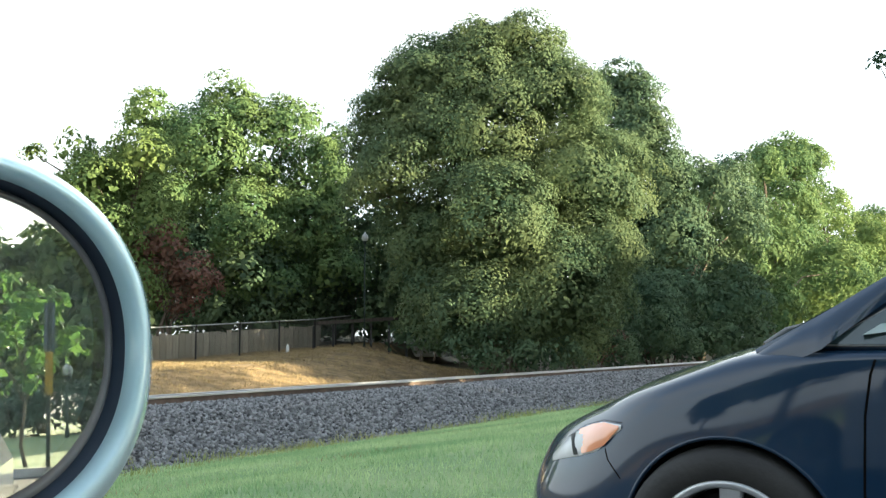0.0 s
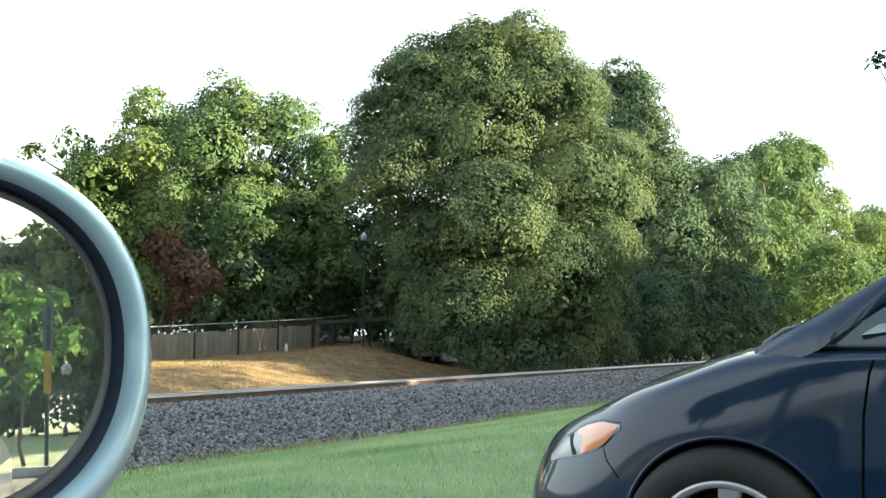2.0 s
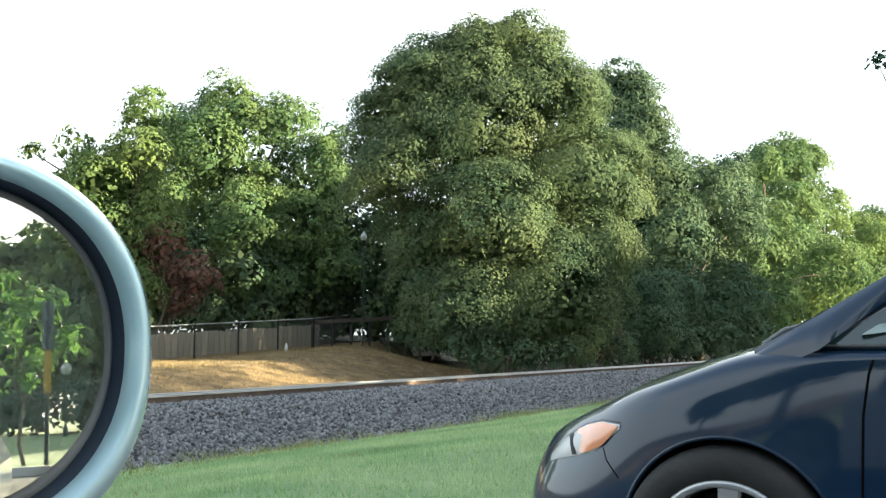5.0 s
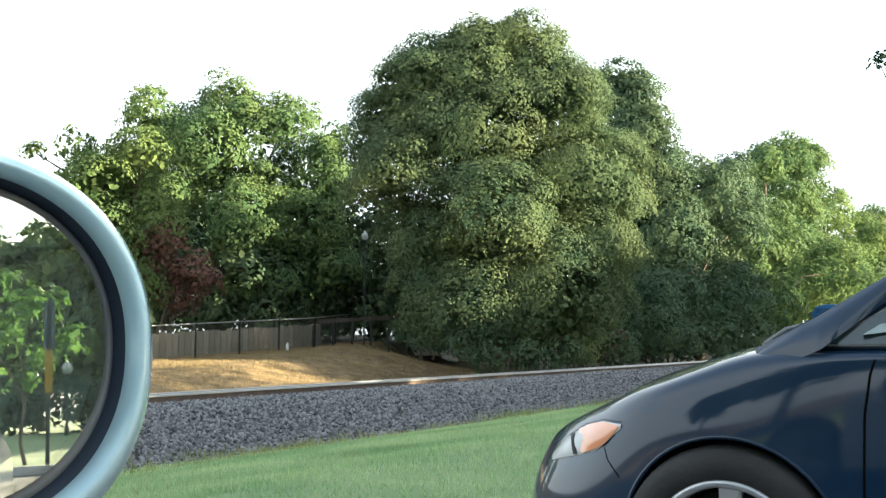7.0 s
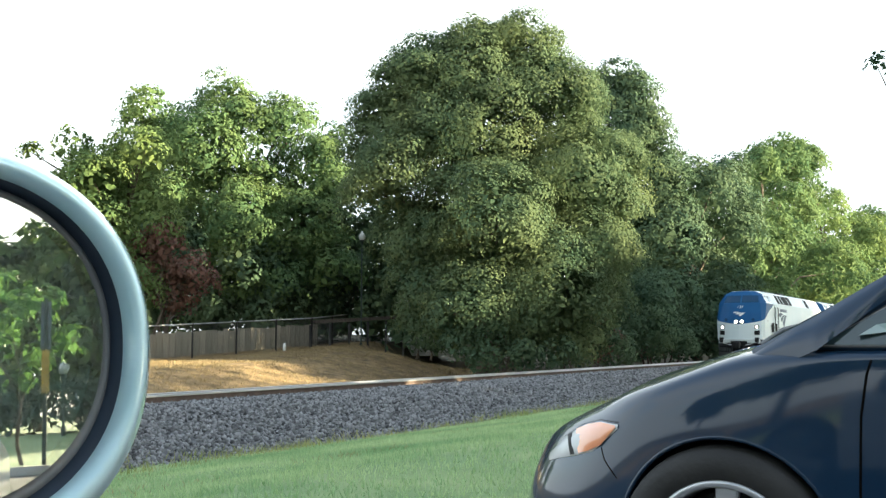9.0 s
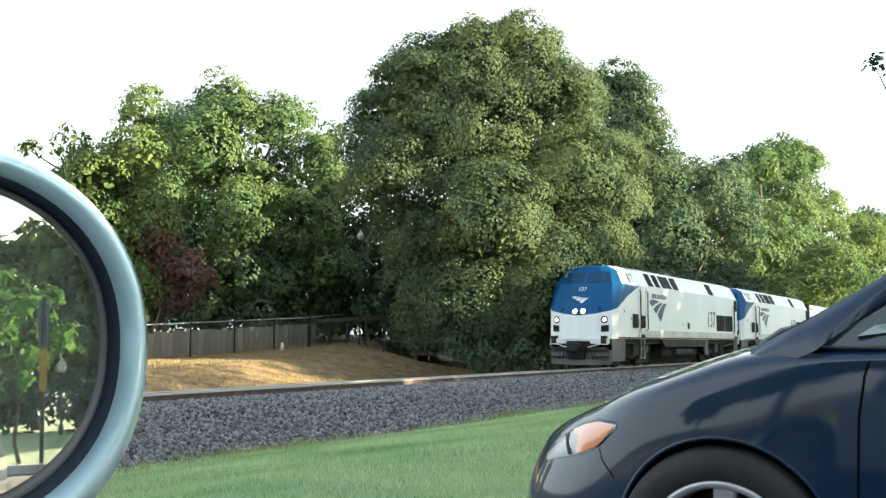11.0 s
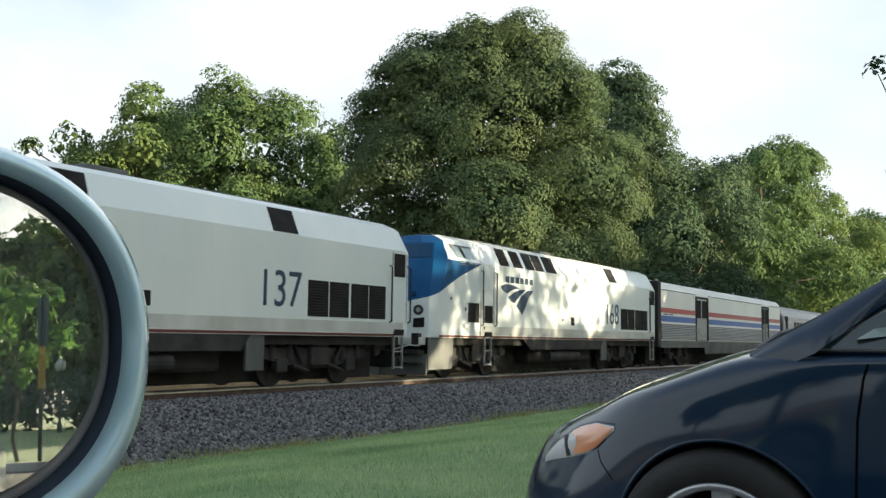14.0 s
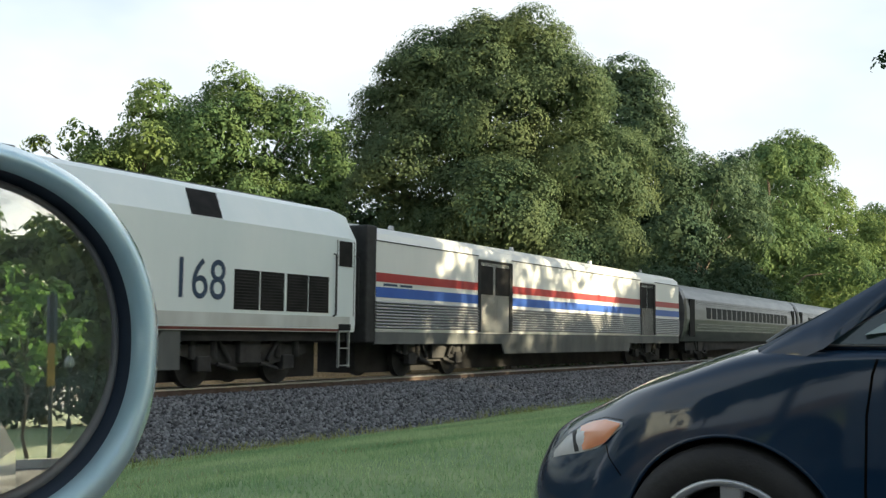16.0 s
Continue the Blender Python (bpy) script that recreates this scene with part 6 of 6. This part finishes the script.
# ---- fences and lamps across the track ----
def wire_run(e, posts, mesh_step=0.14):
    """posts: (x, y, foot, top). Posts, a top rail and woven wire between them."""
    for x, y, z0, z1 in posts:
        bm = bmesh.new()
        cyl(bm, (x, y, z0 - 0.3), (x, y, z1 + 0.03), 0.045, 0.045, 10)
        part("post", bm, M["dark"], e)
    bm = bmesh.new()
    tube(bm, [(x, y, z1) for x, y, z0, z1 in posts], 0.032, 8)
    part("top_rail", bm, M["galv"], e, "galvanised top rail")
    v, f = [], []
    for (xa, ya, fa, ta), (xb, yb, fb, tb) in zip(posts, posts[1:]):
        run = math.hypot(xb - xa, yb - ya)
        for k in (-1, 1):
            n = int(run / mesh_step)
            for i in range(-12, n + 12):
                q0 = i * mesh_step / run
                q1 = q0 + k * 1.66 / run
                p0, p1 = max(0, min(1, q0)), max(0, min(1, q1))
                if abs(p1 - p0) < 0.02:
                    continue
                t0, t1 = (p0 - q0) / (q1 - q0), (p1 - q0) / (q1 - q0)
                i0 = len(v)
                for p, t in ((p0, t0), (p1, t1)):
                    x, y = xa + (xb - xa) * p, ya + (yb - ya) * p
                    z = (fa + (fb - fa) * p) * (1 - t) + (ta + (tb - ta) * p) * t
                    v += [(x - 0.006, y - 0.003 * k, z), (x + 0.006, y - 0.003 * k, z)]
                f.append((i0, i0 + 1, i0 + 3, i0 + 2))
    np_mesh("wire_mesh", v, f, M["mesh_dark"], e, "dark woven wire")


def wire_fence():
    e = thing("wire_fence", Matrix(), "tall chain-link fence with dark posts on the bank", "fence")
    posts = []
    for i in range(-6, 4):
        s = 35.3 + 3.07 * i
        p = at_track(s, 35.0)
        posts.append((p.x, p.y, ground_z(s, 35.0), bank_top(s) + 1.66 if s > 20 else 0.9))
    wire_run(e, posts)
    x, y = posts[-1][0], posts[-1][1]
    turned = [posts[-1]]
    for i in range(1, 6):
        px, py = x + 0.82 * i, y + 2.96 * i
        s, d = px * ALONG.x + py * ALONG.y, px * ACROSS.x + py * ACROSS.y
        turned.append((px, py, ground_z(s, d), posts[-1][3] + 0.19 * i))
    wire_run(e, turned)


wire_fence()


def board_fence():
    e = thing("board_fence", Matrix(), "weathered low board fence behind the wire", "fence")
    D = 36.6
    first = None
    for i in range(65):
        s = 20.0 + i * 0.42
        z0 = ground_z(s, D)
        h = 1.25 + 0.12 * noise.noise((i * 0.9, 0, 0))
        if first is None:
            bm = bmesh.new()
            box(bm, -0.19, 0.19, -0.012, 0.012, 0, 1.3)
            first = part("board", bm, M["wood"], e, m=TRACK @ pose(s, D, z0 - 0.05))
        else:
            o = new("board", first.data)
            o.parent = e
            o.matrix_basis = TRACK @ pose(s, D + 0.02 * noise.noise((i, 3, 0)), z0 - 0.05, 0, 0, 2 * noise.noise((i, 7, 1)))
            o.scale = (1, 1, h / 1.3)


board_fence()


def road_barrier():
    e = thing("road_barrier", Matrix(), "grey metal road barrier on posts beyond the bank", "barrier")
    a, b = Vector((-7.3, 56.5, 0)), Vector((-2.2, 60.5, 0))
    bm = bmesh.new()
    slab(bm, [(a.x, a.y, 1.82), (b.x, b.y, 2.22), (b.x, b.y, 2.42), (a.x, a.y, 2.02)], (0.03, -0.05, 0))
    part("beam", bm, M["sleeper"], e, "dull weathered beam")
    for i in range(6):
        p = a.lerp(b, i / 5)
        z = 1.75 + 0.4 * i / 5
        bm = bmesh.new()
        box(bm, p.x - 0.06, p.x + 0.06, p.y - 0.06, p.y + 0.06, ground_z(p.x * ALONG.x + p.y * ALONG.y, p.x * ACROSS.x + p.y * ACROSS.y) - 0.3, z)
        part("post", bm, M["gear_grey"], e)


road_barrier()


def street_lamp(m, h, label):
    e = thing("street_lamp", m, label, "street lamp", "street lamps")
    bm = bmesh.new()
    tube(bm, [(0, 0, -0.2), (0, 0, 0.3), (0, 0, 0.45), (0, 0, h - 0.3)], [0.09, 0.09, 0.04, 0.024], 12)
    part("pole", bm, M["green_pole"], e, smooth=True)
    prof = [(0.0, 0.42), (0.03, 0.4), (0.06, 0.33), (0.17, 0.2), (0.2, 0.08), (0.16, -0.06), (0.1, -0.14), (0.0, -0.15)]
    bm = bmesh.new()
    seg = 18
    rings = [[bm.verts.new((max(r, 0.001) * math.cos(2 * math.pi * k / seg), max(r, 0.001) * math.sin(2 * math.pi * k / seg), h + z)) for k in range(seg)] for r, z in prof]
    for p, q in zip(rings, rings[1:]):
        for k in range(seg):
            bm.faces.new((p[k], p[(k + 1) % seg], q[(k + 1) % seg], q[k]))
    part("globe", bm, M["globe"], e, "pale acorn-shaped globe", smooth=True)
    bm = bmesh.new()
    cyl(bm, (0, 0, h - 0.32), (0, 0, h - 0.12), 0.07, 0.13, 14)
    part("fitter", bm, M["green_pole"], e)
    return e


street_lamp(pose(-4.56, 58.0, 0.35), 6.5, "dark green post lamp with a pale acorn globe")
street_lamp(pose(33.4, -20.5, 0.05), 2.45, "low dark green post lamp beyond the road")


def white_post():
    bm = bmesh.new()
    tube(bm, [(0, 0, -0.1), (0, 0, 0.28), (0, 0, 0.42)], [0.09, 0.08, 0.02], 10)
    ob = part("marker_post", bm, M["white"], None, smooth=True, m=TRACK @ pose(41.3, 34.3, ground_z(41.3, 34.3)))
    tagged(ob, "small white marker post below the fence", "marker post")


white_post()


def far_house():
    e = thing("house", pose(0.5, 66, 0.9, 0, 0, 20), "pale house glimpsed through the trees", "house")
    bm = bmesh.new()
    box(bm, -2.5, 3, 0, 5, -1, 2.7)
    part("wall", bm, M["far_wall"], e)
    bm = bmesh.new()
    slab(bm, [(-2.9, -0.4, 2.6), (3.4, -0.4, 2.6), (3.4, 2.5, 4.2), (-2.9, 2.5, 4.2)], (0, 0, 0.12))
    slab(bm, [(-2.9, 5.4, 2.6), (3.4, 5.4, 2.6), (3.4, 2.5, 4.2), (-2.9, 2.5, 4.2)], (0, 0, 0.12))
    part("roof", bm, M["gear_grey"], e)
    for x in (-1.5, 0.9):
        bm = bmesh.new()
        box(bm, x, x + 0.9, -0.03, 0.02, 0.9, 2.1)
        part("window", bm, M["pane"], e)


far_house()


def sign_post():
    e = thing("sign_post", pose(13.93, -8.58, 0.05, 0, 0, -33), "road sign on a dark green post at the kerb", "road sign")
    bm = bmesh.new()
    cyl(bm, (0, 0, -0.2), (0, 0, 2.75), 0.035, 0.03, 10)
    part("post", bm, M["green_pole"], e)
    bm = bmesh.new()
    box(bm, 0.035, 0.055, -0.085, 0.085, 1.9, 2.7, 0.008)
    part("sign_plate", bm, M["sign_back"], e, "grey sign plate")
    bm = bmesh.new()
    box(bm, -0.045, -0.035, -0.06, 0.06, 1.2, 1.9)
    box(bm, 0.036, 0.046, -0.06, 0.06, 1.2, 1.9)
    part("reflector_strip", bm, M["yellow"], e, "yellow reflector strip")


sign_post()


def wires():
    for k, dz in ((0, 0.0), (1, -0.25)):
        bm = bmesh.new()
        a, b = at_track(-60, -24, 5.6 + dz), at_track(60, -26, 5.2 + dz)
        tube(bm, [a.lerp(b, i / 24) - Vector((0, 0, 1.6 * (1 - (i / 12 - 1) ** 2))) for i in range(25)], 0.018, 5)
        tagged(part("overhead_wire", bm, M["gasket"]), "black overhead wire along the road", "wire", "overhead wires")


wires()

# ---- motion ----
RUN = [(0.0, 206.0), (4.0, 142.0), (6.0, 109.5), (7.3, 88.7), (8.0, 77.8), (9.0, 63.9), (10.0, 50.8), (11.5, 32.0), (12.5, 20.3), (13.0, 14.4), (14.5, -3.4), (16.0, -21.3)]


def run_at(t):
    for (a, sa_), (b, sb_) in zip(RUN, RUN[1:]):
        if t <= b:
            return sa_ + (sb_ - sa_) * (t - a) / (b - a)
    return RUN[-1][1]


def motions():
    """The train runs in along the track; a dark car passes behind, seen in the mirror."""
    for vehicle, back in TRAIN:
        walk(vehicle, [(t, TRACK @ pose(s + back, RAIL_D, RAIL_Z)) for t, s in RUN])
    for w, x, r in WHEELSETS:
        times = [0.0] + [6.5 + 0.05 * i for i in range(191)]
        base = run_at(6.5)
        walk(w, [(t, pose(x, 0, r, 0, math.degrees((run_at(max(t, 6.5)) - base) / r), 0)) for t in times])
    if SUV:
        walk(SUV[0], [(t, TRACK @ pose(s, -9.0, 0.0, 0, 0, 180)) for t, s in ((0, 85.2), (7.6, -1.43), (16, -97.2))])
        for w, u, y, r in SUV[1]:
            walk(w, [(t, pose(u, y, r, 0, 1870 * (min(max(t, 6.9), 8.38) - 6.9), 0)) for t in [0.0] + [6.9 + 0.04 * i for i in range(38)] + [16.0]])


motions()
